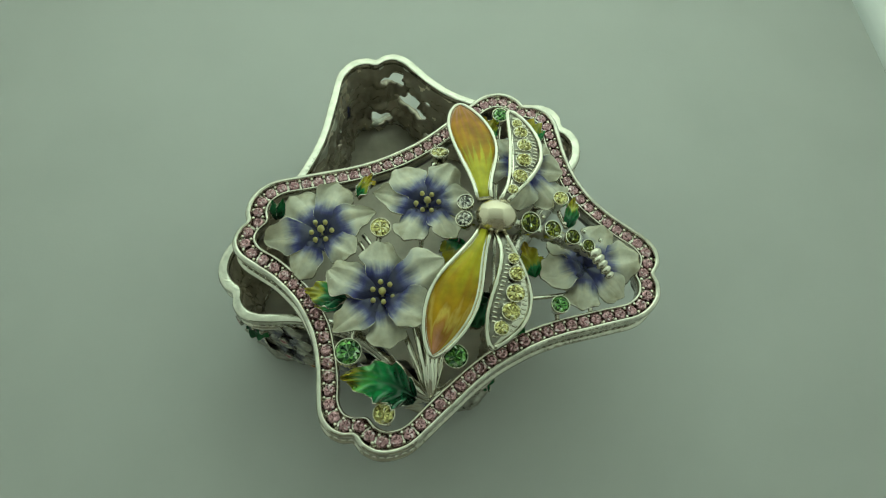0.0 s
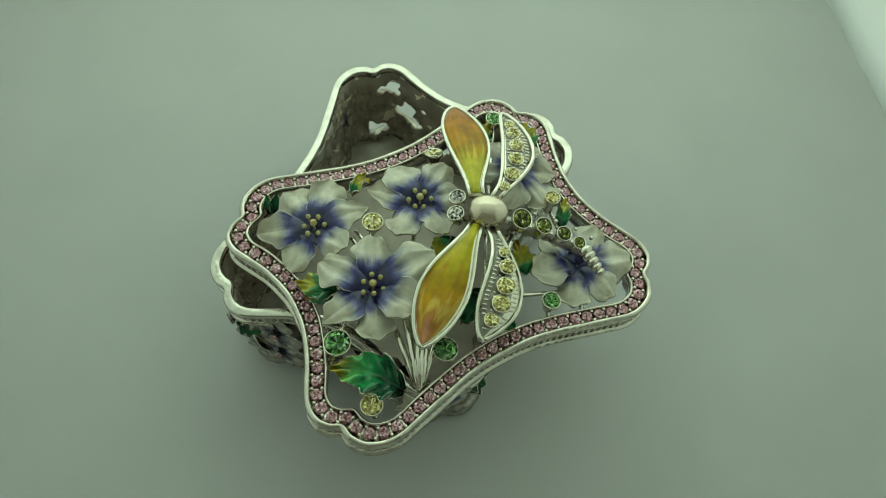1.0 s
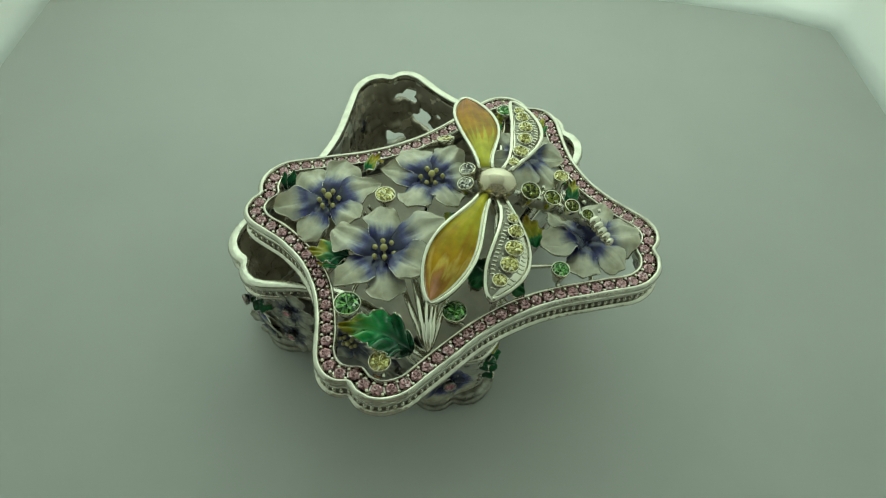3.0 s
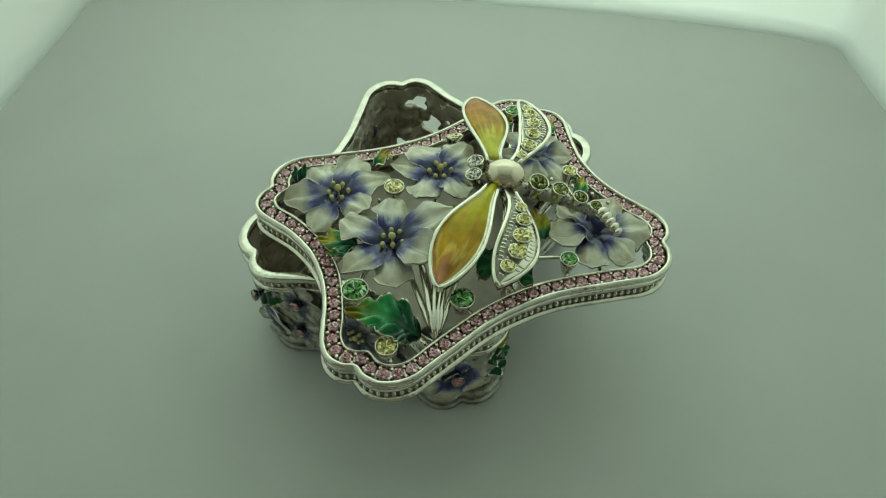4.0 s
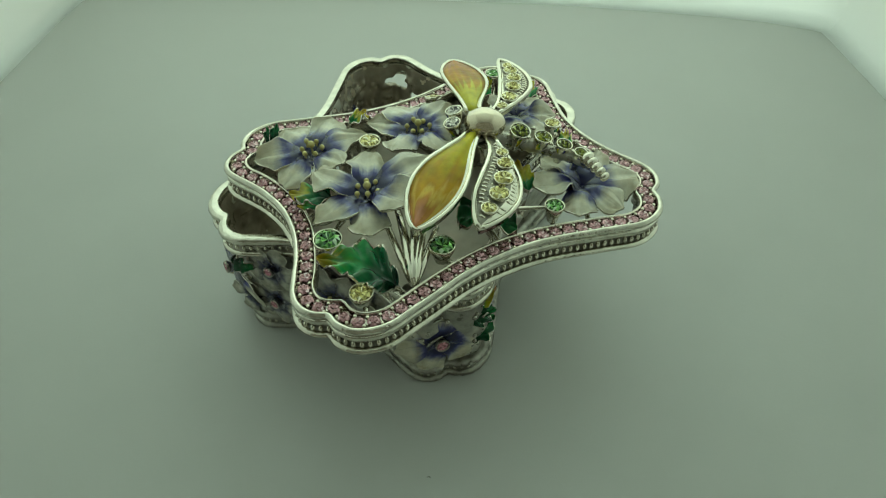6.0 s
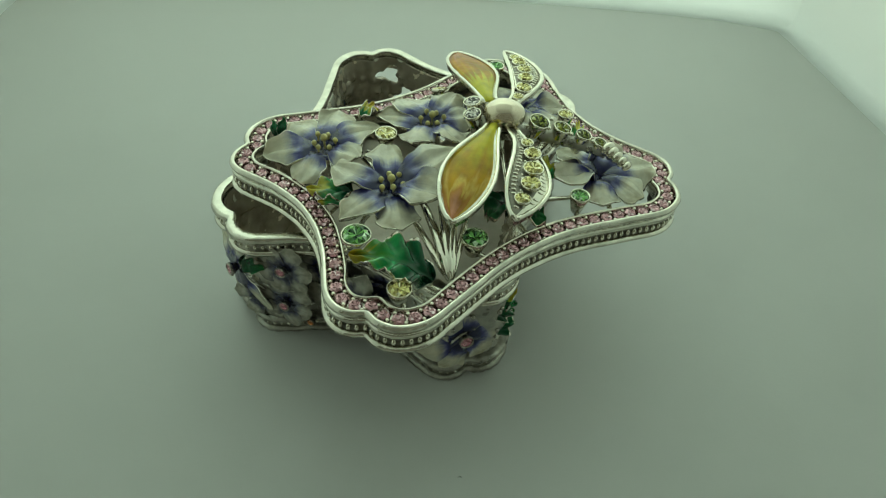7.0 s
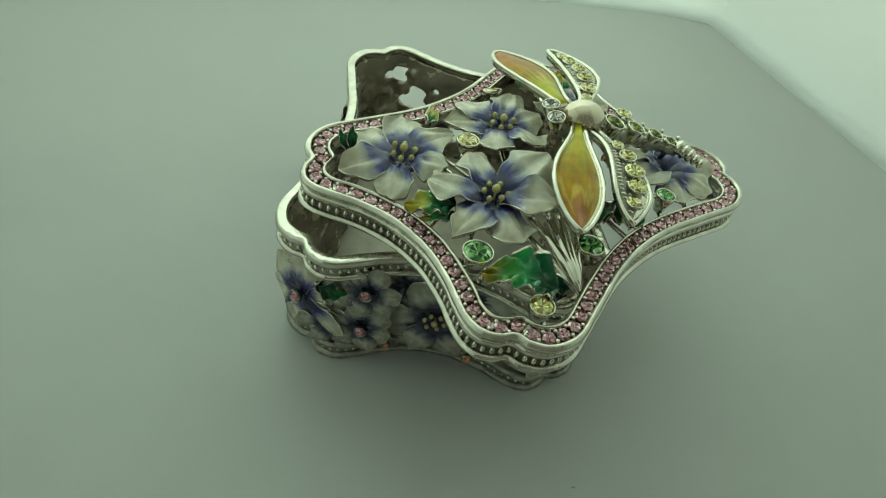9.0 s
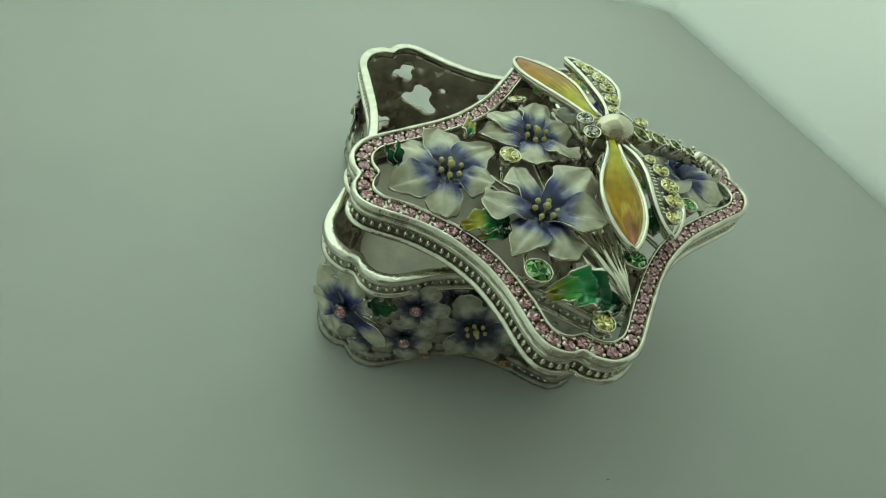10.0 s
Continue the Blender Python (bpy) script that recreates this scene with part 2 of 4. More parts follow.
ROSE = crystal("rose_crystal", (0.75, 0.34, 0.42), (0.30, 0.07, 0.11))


# ---- mesh helpers: everything is drawn in centimetres of the place ----
def mesh_of(name, verts, faces, mats, uvs=None, which=None, smooth=True, scale=CM):
    me = bpy.data.meshes.new(name)
    me.from_pydata([tuple(c * scale for c in v) for v in verts], [], faces)
    for m in mats:
        me.materials.append(m)
    if which is not None:
        for p, w in zip(me.polygons, which):
            p.material_index = w
    if uvs is not None:
        layer = me.uv_layers.new(name="along")
        for loop in me.loops:
            layer.data[loop.index].uv = uvs[loop.vertex_index]
    for p in me.polygons:
        p.use_smooth = smooth
    me.update()
    bm = bmesh.new()
    bm.from_mesh(me)
    bmesh.ops.recalc_face_normals(bm, faces=bm.faces)
    bm.to_mesh(me)
    bm.free()
    return me


def empty(name, x, y, z, rz=0.0, rx=0.0, ry=0.0):
    ob = new(name)
    ob.empty_display_size = 0.005
    ob.matrix_world = pose(x * CM, y * CM, z * CM, rx, ry, rz)
    return ob


def put(name, me, parent=None, m=None, label=""):
    """A mesh object; m is its pose in the place, in metres."""
    ob = new(name, me)
    m = m or Matrix.Identity(4)
    if parent:
        ob.parent = parent
        world_of = parent.matrix_basis
        up = parent.parent
        while up:
            world_of = up.matrix_basis @ world_of
            up = up.parent
        ob.matrix_basis = world_of.inverted() @ m
    else:
        ob.matrix_basis = m
    if label:
        ob["label"] = label
    return ob


def at_cm(x, y, z):
    return Matrix.Translation((x * CM, y * CM, z * CM))


def facing(x, y, z, normal, spin=0.0, size=1.0):
    """Pose (in centimetres) whose local z is the normal."""
    q = Vector(normal).to_track_quat("Z", "Y").to_matrix().to_4x4()
    return at_cm(x, y, z) @ q @ pose(0, 0, 0, 0, 0, spin) @ Matrix.Diagonal((size, size, size, 1))


def smooth_loop(ctrl, per=8):
    """Closed Catmull-Rom curve through the control points."""
    out, n = [], len(ctrl)
    P = [np.array(c, float) for c in ctrl]
    for i in range(n):
        a, b, c, d = P[i - 1], P[i], P[(i + 1) % n], P[(i + 2) % n]
        for k in range(per):
            t = k / per
            out.append(0.5 * (2 * b + (c - a) * t + (2 * a - 5 * b + 4 * c - d) * t * t + (3 * b - a - 3 * c + d) * t ** 3))
    return np.array(out)


# One quarter of the ogee-cornered outline, outer edge and inner edge.
OUTER = [(3.22, 0), (3.26, 0.45), (3.42, 1.0), (3.60, 1.4), (3.73, 1.75), (3.72, 2.05), (3.57, 2.28), (3.37, 2.40), (3.31, 2.64), (3.12, 2.88), (2.82, 3.01), (2.5, 3.03), (2.05, 2.92), (1.5, 2.78), (1.0, 2.65), (0.5, 2.57), (0, 2.55)]
INNER = [(2.82, 0), (2.85, 0.42), (2.98, 0.92), (3.14, 1.38), (3.30, 1.70), (3.31, 1.95), (3.19, 2.10), (2.99, 2.21), (2.93, 2.42), (2.80, 2.58), (2.60, 2.65), (2.38, 2.64), (1.97, 2.52), (1.45, 2.38), (0.97, 2.27), (0.5, 2.20), (0, 2.17)]


def four_quarters(q):
    right = list(q)
    full = right + [(-x, y) for x, y in reversed(right[:-1])]
    full += [(-x, -y) for x, y in right[1:]]
    full += [(x, -y) for x, y in reversed(right[1:-1])]
    return full


EDGE_OUT = smooth_loop(four_quarters(OUTER), 5)
EDGE_IN = smooth_loop(four_quarters(INNER), 5)
NRM = np.roll(EDGE_OUT, -1, 0) - np.roll(EDGE_OUT, 1, 0)
NRM = np.stack([NRM[:, 1], -NRM[:, 0]], 1)
NRM /= np.linalg.norm(NRM, axis=1)[:, None]


def ring(s, out=0.0):
    """The outline at s (0 outer edge, 1 inner edge), moved outwards by out."""
    return EDGE_OUT * (1 - s) + EDGE_IN * s + NRM * out


def swept(profile, turn):
    """Closed band whose cross-section is a loop of (s, out, z); turn maps plan points."""
    verts, faces, n, k = [], [], len(EDGE_OUT), len(profile)
    for s, out, z in profile:
        verts += [(*turn(p), z) for p in ring(s, out)]
    for a in range(k):
        b = (a + 1) % k
        for i in range(n):
            j = (i + 1) % n
            faces.append((a * n + i, a * n + j, b * n + j, b * n + i))
    return verts, faces


def along(poly, pitch):
    """Evenly spaced places on a closed polyline, with the direction there."""
    seg = np.roll(poly, -1, 0) - poly
    ln = np.linalg.norm(seg, axis=1)
    cum = np.r_[0, np.cumsum(ln)]
    count = int(round(cum[-1] / pitch))
    out = []
    for k in range(count):
        d = cum[-1] * k / count
        i = min(int(np.searchsorted(cum, d, side="right") - 1), len(poly) - 1)
        out.append((poly[i] + seg[i] * (d - cum[i]) / ln[i], seg[i] / ln[i]))
    return out


def turner(cx, cy, deg, ax=1.0, ay=1.0):
    c, s = math.cos(radians(deg)), math.sin(radians(deg))
    return lambda p: (cx + p[0] * ax * c - p[1] * ay * s, cy + p[0] * ax * s + p[1] * ay * c)


def ball(r=1.0, seg=8, rows=5, flat=1.0):
    v, f = [(0, 0, r * flat)], []
    for a in range(1, rows):
        th = math.pi * a / rows
        v += [(r * math.sin(th) * math.cos(2 * math.pi * b / seg), r * math.sin(th) * math.sin(2 * math.pi * b / seg), r * flat * math.cos(th)) for b in range(seg)]
    v.append((0, 0, -r * flat))
    last = len(v) - 1
    for b in range(seg):
        c = (b + 1) % seg
        f.append((0, 1 + b, 1 + c))
        for a in range(rows - 2):
            f.append((1 + a * seg + b, 1 + (a + 1) * seg + b, 1 + (a + 1) * seg + c, 1 + a * seg + c))
        f.append((last, 1 + (rows - 2) * seg + c, 1 + (rows - 2) * seg + b))
    return v, f


def gem(r=1.0, facets=8, depth=0.35):
    """Round cut stone: a star of pavilion facets under the table, a crown of kites round it; each facet is an island."""
    v, f = [], []

    def add(*pts):
        f.append(tuple(range(len(v), len(v) + len(pts))))
        v.extend(pts)

    def pt(rad, k, z):
        a = 2 * math.pi * k / facets
        return (r * rad * math.cos(a), r * rad * math.sin(a), r * z)

    for k in range(facets):
        add((0, 0, r * 0.02), pt(0.58, k - 0.5, 0.30), pt(0.46, k, 0.17))
        add((0, 0, r * 0.02), pt(0.46, k, 0.17), pt(0.58, k + 0.5, 0.30))
        add(pt(0.58, k - 0.5, 0.30), pt(0.80, k, 0.24), pt(0.58, k + 0.5, 0.30), pt(0.46, k, 0.17))
        add(pt(0.58, k - 0.5, 0.30), pt(1.0, k - 0.5, 0.02), pt(0.80, k, 0.24))
        add(pt(0.80, k, 0.24), pt(1.0, k + 0.5, 0.02), pt(0.58, k + 0.5, 0.30))
        add(pt(0.80, k, 0.24), pt(1.0, k - 0.5, 0.02), pt(1.0, k + 0.5, 0.02))
        add(pt(1.0, k - 0.5, 0.02), pt(0.7, k - 0.5, -depth), pt(0.7, k + 0.5, -depth), pt(1.0, k + 0.5, 0.02))
    add(*[pt(0.7, k + 0.5, -depth) for k in range(facets)])
    return v, f


def cup(r=1.0, h=0.6, wall=0.12, lip=0.10, seg=20, waist=0.85):
    """Setting that holds a stone: a turned cup open at the top."""
    prof = [(0.02, -h), (r * waist * 0.7, -h), (r * waist, -h * 0.5), (r + wall, -lip), (r + wall, lip * 0.6), (r + wall * 0.5, lip), (r - wall * 0.2, lip * 0.5), (r - wall * 0.2, -lip), (0.02, -lip * 2)]
    return lathe(prof, seg)


def lathe(prof, seg=20):
    v, f = [], []
    for rad, z in prof:
        v += [(rad * math.cos(2 * math.pi * k / seg), rad * math.sin(2 * math.pi * k / seg), z) for k in range(seg)]
    for a in range(len(prof) - 1):
        for k in range(seg):
            j = (k + 1) % seg
            f.append((a * seg + k, a * seg + j, (a + 1) * seg + j, (a + 1) * seg + k))
    return v, f


def tube(path, radii, seg=8):
    """Tapered rod through points."""
    P = [np.array(p, float) for p in path]
    v, f = [], []
    for i, p in enumerate(P):
        d = P[min(i + 1, len(P) - 1)] - P[max(i - 1, 0)]
        d /= np.linalg.norm(d)
        a = np.cross(d, (0.3, 0.2, 0.93))
        a /= np.linalg.norm(a)
        b = np.cross(d, a)
        v += [tuple(p + radii[i] * (math.cos(2 * math.pi * k / seg) * a + math.sin(2 * math.pi * k / seg) * b)) for k in range(seg)]
    for i in range(len(P) - 1):
        for k in range(seg):
            j = (k + 1) % seg
            f.append((i * seg + k, i * seg + j, (i + 1) * seg + j, (i + 1) * seg + k))
    f.append(tuple(range(seg)))
    f.append(tuple(range((len(P) - 1) * seg, len(P) * seg)))
    return v, f


def bezier(a, b, c, n=8):
    a, b, c = (np.array(p, float) for p in (a, b, c))
    return [tuple((1 - t) ** 2 * a + 2 * t * (1 - t) * b + t * t * c) for t in np.linspace(0, 1, n)]


def blade(width, height, nu=14, nv=9, thick=0.04, ease=1.0, edge=0.0):
    """A thin leaf-like solid from (0,0) to (1,0): width(u) gives (right, left) half-widths, height(u, v) its surface, v in -1..1.
    Returns vertices, faces, uvs and which faces are the metal edge."""
    top, uvs = [], []
    for i in range(nu + 1):
        u = 1 - (1 - i / nu) ** ease
        wr, wl = width(u)
        for j in range(nv + 1):
            v = -1 + 2 * j / nv if not edge else (-1.0 if j == 0 else 1.0 if j == nv else (1 - edge) * (-1 + 2 * (j - 1) / (nv - 2)))
            w = wl if v > 0 else wr
            top.append((u, v * w, height(u, v)))
            uvs.append((u, 0.5 + 0.5 * v))
    n = len(top)
    verts = top + [(x, y, z - thick) for x, y, z in top]
    uvs = uvs + uvs
    faces, which = [], []
    row = nv + 1
    for i in range(nu):
        for j in range(nv):
            a, b, c, d = i * row + j, i * row + j + 1, (i + 1) * row + j + 1, (i + 1) * row + j
            faces.append((a, d, c, b)), which.append(1 if edge and j in (0, nv - 1) else 0)
            faces.append((a + n, b + n, c + n, d + n)), which.append(1)
    rim = [i * row for i in range(nu)] + [nu * row + j for j in range(nv)] + [i * row + nv for i in range(nu, 0, -1)] + [j for j in range(nv, 0, -1)]
    for a, b in zip(rim, rim[1:] + rim[:1]):
        faces.append((a, a + n, b + n, b)), which.append(1)
    return verts, faces, uvs, which


# ---- the light tent and the table under it ----
X0, X1, Y0, Y1, TOP = -14.8, 16.5, -19.0, 14.5, 30.0


def sheet(name, path, top, fillet, mat, label):
    """Fabric wall along a plan path, curving out of the floor."""
    P = np.array(path, float)
    d = np.gradient(P, axis=0)
    nrm = np.stack([-d[:, 1], d[:, 0]], 1)
    nrm /= np.linalg.norm(nrm, axis=1)[:, None]
    prof = [(fillet * (1 - math.sin(a)), fillet * (1 - math.cos(a))) for a in np.linspace(0, math.pi / 2, 7)] + [(0, z) for z in np.linspace(fillet + 2, top, 8)]
    v = [(p[0] + n[0] * o, p[1] + n[1] * o, z + 0.004) for o, z in prof for p, n in zip(P, nrm)]
    k = len(P)
    f = [(a * k + i, a * k + i + 1, (a + 1) * k + i + 1, (a + 1) * k + i) for a in range(len(prof) - 1) for i in range(k - 1)]
    ob = put(name, mesh_of(name, v, f, [mat]))
    return tagged(ob, label, "wall", "", "structure")


RIGHT = [(16.9, Y0), (16.8, -10), (16.6, -4), (16.4, 1), (15.95, 6), (15.65, 9.5), (15.5, 11.2), (15.4, 11.9)]
BACK = [(15.4, 11.9), (15.25, 12.2), (14.8, 12.45), (13.2, 13.05), (11, 13.5), (9, 13.8), (6.5, 14.1), (4, 14.35), (0, 14.5), (-5, 14.45), (-9, 14.35), (-13, 14.15), (-14.3, 14.0), (-14.7, 13.6)]
LEFT = [(-14.7, 13.6), (-14.8, 12), (-14.8, 9), (-14.75, 5), (-14.7, 0), (-14.7, -6), (-14.7, -12), (-14.7, Y0)]
sheet("wall_right", RIGHT, TOP, 0.5, TENT, "white translucent fabric side of a light tent")
sheet("wall_back", BACK, TOP, 0.5, TENT, "white translucent fabric back of a light tent")
sheet("wall_left", LEFT, TOP, 0.5, TENT, "white translucent fabric side of a light tent")
roof = put("ceiling", mesh_of("ceiling", [(X0, Y0, TOP), (X1 + 0.4, Y0, TOP), (X1, Y1, TOP), (X0, Y1, TOP)], [(0, 1, 2, 3)], [TENT]))
tagged(roof, "white translucent fabric top of a light tent", "ceiling", "", "structure")


def slab(name, x0, x1, y0, y1, z0, z1, mat, label, category):
    v = [(x, y, z) for z in (z0, z1) for x, y in ((x0, y0), (x1, y0), (x1, y1), (x0, y1))]
    f = [(3, 2, 1, 0), (4, 5, 6, 7), (0, 1, 5, 4), (1, 2, 6, 5), (2, 3, 7, 6), (3, 0, 4, 7)]
    return tagged(put(name, mesh_of(name, v, f, [mat], smooth=False)), label, category, "", "structure")


slab("floor", X0 - 0.3, X1 + 0.8, Y0, Y1 + 0.3, -0.2, 0.0, WHITE_F, "smooth matt white sheet on the floor of the light tent", "floor")
slab("table_top", -32, 34, -34, 30, -3.2, -0.25, TABLE, "plain wooden table under the light tent", "table")

# ---- shared pieces ----
BEAD = mesh_of("bead", *ball(0.044, 8, 6, 1.7), [SILVER])
ROUND_BEAD = mesh_of("bead", *ball(0.040, 8, 6, 1.3), [SILVER])


def gem_mesh(name, r, mat, facets=8):
    v, f = gem(r, facets)
    return mesh_of(name, v, f, [mat], smooth=False)


def setting_mesh(name, r, h, metal):
    v, f = cup(r, h, 0.018, 0.036)
    return mesh_of(name, v, f, [metal])


def set_stone(parent, name, x, y, z, r, mat, label, normal=(0, 0, 1), h=0.3, spin=0.0, lift=None, facets=10, stretch=1.0, metal=SILVER):
    """A stone in its cup: the cup is the part, the stone its sub-part."""
    m = facing(x, y, z, normal, spin) @ Matrix.Diagonal((stretch, 1, 1, 1))
    m = lift @ m if lift else m
    c = put(name, setting_mesh(name, r, h, metal), parent, m, label)
    put("stone", gem_mesh("stone", r * 0.985, mat, facets), c, m @ pose(0, 0, 0, 0, 0, 13))
    return c


# ---- petals, leaves, flowers ----
# petal shapes: r broad and round, p drawn out to a point, s narrow at the foot
SHAPES = {"r": (0.35, 0.64, 2.7, 0.0), "p": (0.32, 0.54, 1.7, 0.08), "s": (0.31, 0.68, 2.5, -0.05)}


def petal_mesh(kind, shape, mat):
    """A petal whose foot is at the heart and whose tip is at (1, 0, 0): it rises out of the heart, arches over and frills at the edge."""
    rng = random.Random(kind)
    arch, ruff, ph = rng.uniform(0.12, 0.17), 0.035 + 0.025 * rng.random(), 6.28 * rng.random()
    wide, peak, blunt, sweep = SHAPES[shape]
    sweep *= rng.choice((-1, 1))
    hood = rng.choice((-0.15, -0.11, -0.06, 0.05))
    notch, fold, side = rng.uniform(0.04, 0.10), rng.uniform(0.05, 0.13), rng.choice((-1, 1))

    def width(u):
        if u < peak:
            x = u / peak
            w = 0.15 + (wide - 0.15) * (3 * x * x - 2 * x ** 3) ** 1.15
        else:
            x = (u - peak) / (1 - peak)
            w = wide * max(0.06, (1 - x ** blunt)) ** (0.62 if blunt > 1.8 else 0.85)
        e = min(1.0, u * 1.6) * min(1.0, 4 * (1 - u))
        return (w * (1 + e * (0.12 * math.sin(10 * u + ph) + 0.06 * math.sin(23 * u + 2 * ph))), w * (1 + e * (0.13 * math.sin(11 * u + 2.3 * ph) - 0.06 * math.sin(21 * u + ph))))

    def height(u, v):
        swell = math.sin(math.pi * min(1.0, u))
        free = min(1.0, max(0.0, (u - 0.28) / 0.35))
        free = free * free * (3 - 2 * free)
        z = arch * math.sin(math.pi * u ** 0.66) - 0.05 * v * v * (1 - free)
        # past the fused foot: a shallow trough down the middle, one side turned up, the lip frilled
        z += free * (0.055 * abs(v) ** 1.6 * (1 - u) - 0.035 * math.exp(-(v / 0.22) ** 2) * swell)
        z += free * (fold * max(0.0, v * side - 0.30) * swell - 0.10 * max(0.0, -v * side - 0.35) * swell)
        z += free * (1.5 * ruff * v * v * math.sin(7 * u + 2.5 * v + ph) + 0.022 * math.cos(8.5 * v + ph) * (1 - 0.4 * u)) * min(1.0, 5 * (1 - u) + 0.3)
        # hollowed or hooded across, with fine creases fanning from the foot
        z += free * (hood * v * v * swell + 0.010 * math.sin(15 * v + 3 * ph) * (1 - v * v))
        return z - notch * max(0.0, u - 0.82) * (1 - abs(v)) + 0.09 * free * math.sin(4.2 * v + 1.7 * ph) * (1 - u)

    v, f, uv, which = blade(width, height, 24, 16, 0.045, 1.4, 0.026 if mat == PETAL else 0.0)
    lobe = rng.uniform(-1.2, 1.2)
    v = [(x + 0.045 * max(0.0, x - 0.5) * math.sin(7.5 * y / wide + lobe), y + sweep * max(0.0, x - 0.3) ** 2 * 1.6, z) for x, y, z in v]
    return mesh_of("petal", v, f, [mat, SILVER], uv, which)


PETALS = {c: [petal_mesh(k + 10 * i, c, PETAL) for k in range(5)] for i, c in enumerate("rps")}
# petals for the wall flowers, in the enamel greyed for shade
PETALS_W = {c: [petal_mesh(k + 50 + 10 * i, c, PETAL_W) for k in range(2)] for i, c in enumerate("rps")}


def heart_mesh():
    """The fused foot of the petals: a shallow cup, scalloped where the petals begin."""
    v, f = lathe([(0.01, 0.03), (0.10, 0.03), (0.20, 0.055), (0.28, 0.095), (0.34, 0.115), (0.40, 0.10), (0.42, 0.05), (0.20, -0.06), (0.01, -0.12)], 30)
    uvs = [(0.86 * math.hypot(x, y), 0.5) for x, y, _ in v]
    v = [(x * (1 + w), y * (1 + w), z + 0.25 * w * math.hypot(x, y)) for x, y, z in v for w in [0.10 * math.cos(6 * math.atan2(y, x)) * (math.hypot(x, y) > 0.25)]]
    return mesh_of("flower", v, f, [PETAL], uvs)


HEART = heart_mesh()


def stamen_mesh(r):
    v, f = ball(r, 8, 5)
    w, g = lathe([(0.022, -0.30), (0.022, 0.0)], 6)
    return mesh_of("stamen", v + w, f + [tuple(i + len(v) for i in q) for q in g], [STAMEN])


STAMEN_A, STAMEN_B = stamen_mesh(0.078), stamen_mesh(0.054)


def flower(parent, x, y, z, tips, label, normal=(0, 0, 1), petals=PETALS, stamens=6, seed=0, size=1.0, spin=0.0, flat=1.0, forms="rprspr"):
    """tips: (direction in degrees, reach, rise of the petal's tip); stamens stand in a ring round a thicker one."""
    rng = random.Random(seed)
    base = facing(x, y, z, normal, spin) if normal != (0, 0, 1) else at_cm(x, y, z)
    heart = put("flower", HEART, parent, base @ at_cm(0, 0, 0.10 * (flat - 1)) @ Matrix.Scale(size * (0.25 + 0.75 * flat), 4), label)
    for k, (deg, reach, *rise) in enumerate(tips):
        form = forms[k % len(forms)]
        wide = rng.uniform(0.96, 1.10) if form == "r" else rng.uniform(0.92, 1.05)
        up = rise[0] if rise else 0.16 * reach * flat
        ln = math.hypot(reach, up)
        m = base @ pose(0, 0, (-0.02 - 0.012 * (k % 2)) * CM * size, 0, 0, deg) @ pose(0, 0, 0, rng.uniform(-5, 5), -math.degrees(math.atan2(up, reach)), 0)
        m = m @ Matrix.Diagonal((ln, ln * wide, ln * (0.35 + 0.65 * flat), 1))
        kinds = petals[form]
        put("petal", kinds[(k + seed) % len(kinds)], heart, m)
    if stamens:
        put("stamen", STAMEN_A, heart, base @ at_cm(0, 0, 0.28 * size * (0.3 + 0.7 * flat)) @ Matrix.Scale(size, 4))
        for k in range(stamens):
            a = 2 * math.pi * (k + 0.3 * rng.random()) / stamens + seed
            q = size * rng.uniform(0.19, 0.235)
            put("stamen", STAMEN_B, heart, base @ at_cm(q * math.cos(a), q * math.sin(a), size * (0.3 + 0.7 * flat) * rng.uniform(0.19, 0.25)) @ Matrix.Scale(size, 4))
    return heart


def leaf_mesh(kind, mat, teeth=5, slim=0.25, bend=0.15, bow=0.0):
    rng = random.Random(kind)
    ph, jag = rng.random(), 0.26 if teeth > 3 else 0.14

    def saw(u, k):
        t = (u * teeth + 0.37 * k + ph) % 1.0
        return 1 + jag * (t ** 1.5 - 0.4)

    def width(u):
        w = slim * (math.sin(math.pi * u ** 0.75) ** 0.85 if 0 < u < 1 else 0.0) + 0.012
        return (w * saw(u, 0), w * saw(u, 1))

    def height(u, v):
        z = bend * math.sin(math.pi * u) + 0.10 * abs(v) * math.sin(math.pi * u) * (1 if v > 0 else 0.7)
        z -= 0.065 * math.exp(-(v / 0.10) ** 2)
        return z + 0.095 * math.sin(2 * math.pi * (u * teeth - 0.9 * abs(v))) * min(1, abs(v) * 2) + 0.03 * math.sin(5 * u + 9 * v + 6 * ph) * abs(v)

    v, f, uv, which = blade(width, height, 36, 16, 0.045, 1.2, 0.075)
    v = [(x, y + bow * math.sin(math.pi * x), z) for x, y, z in v]
    return mesh_of("leaf", v, f, [mat, SILVER], uv, which)


def leaf(parent, x, y, z, x2, y2, z2, kind, mat, label, lift=None, teeth=5, slim=0.25, bend=0.15, roll=0.0, bow=0.0):
    """A leaf from its stalk end to its tip."""
    a, b = Vector((x, y, z)), Vector((x2, y2, z2))
    d = b - a
    up = Vector((0, 0, 1))
    side = up.cross(d).normalized()
    nz = d.normalized().cross(side)
    rot = Matrix((d.normalized(), side, nz)).transposed().to_4x4()
    m = at_cm(x, y, z) @ rot @ pose(0, 0, 0, roll) @ Matrix.Scale(d.length, 4)
    return put("leaf", leaf_mesh(kind, mat, teeth, slim, bend, bow), parent, lift @ m if lift else m, label)


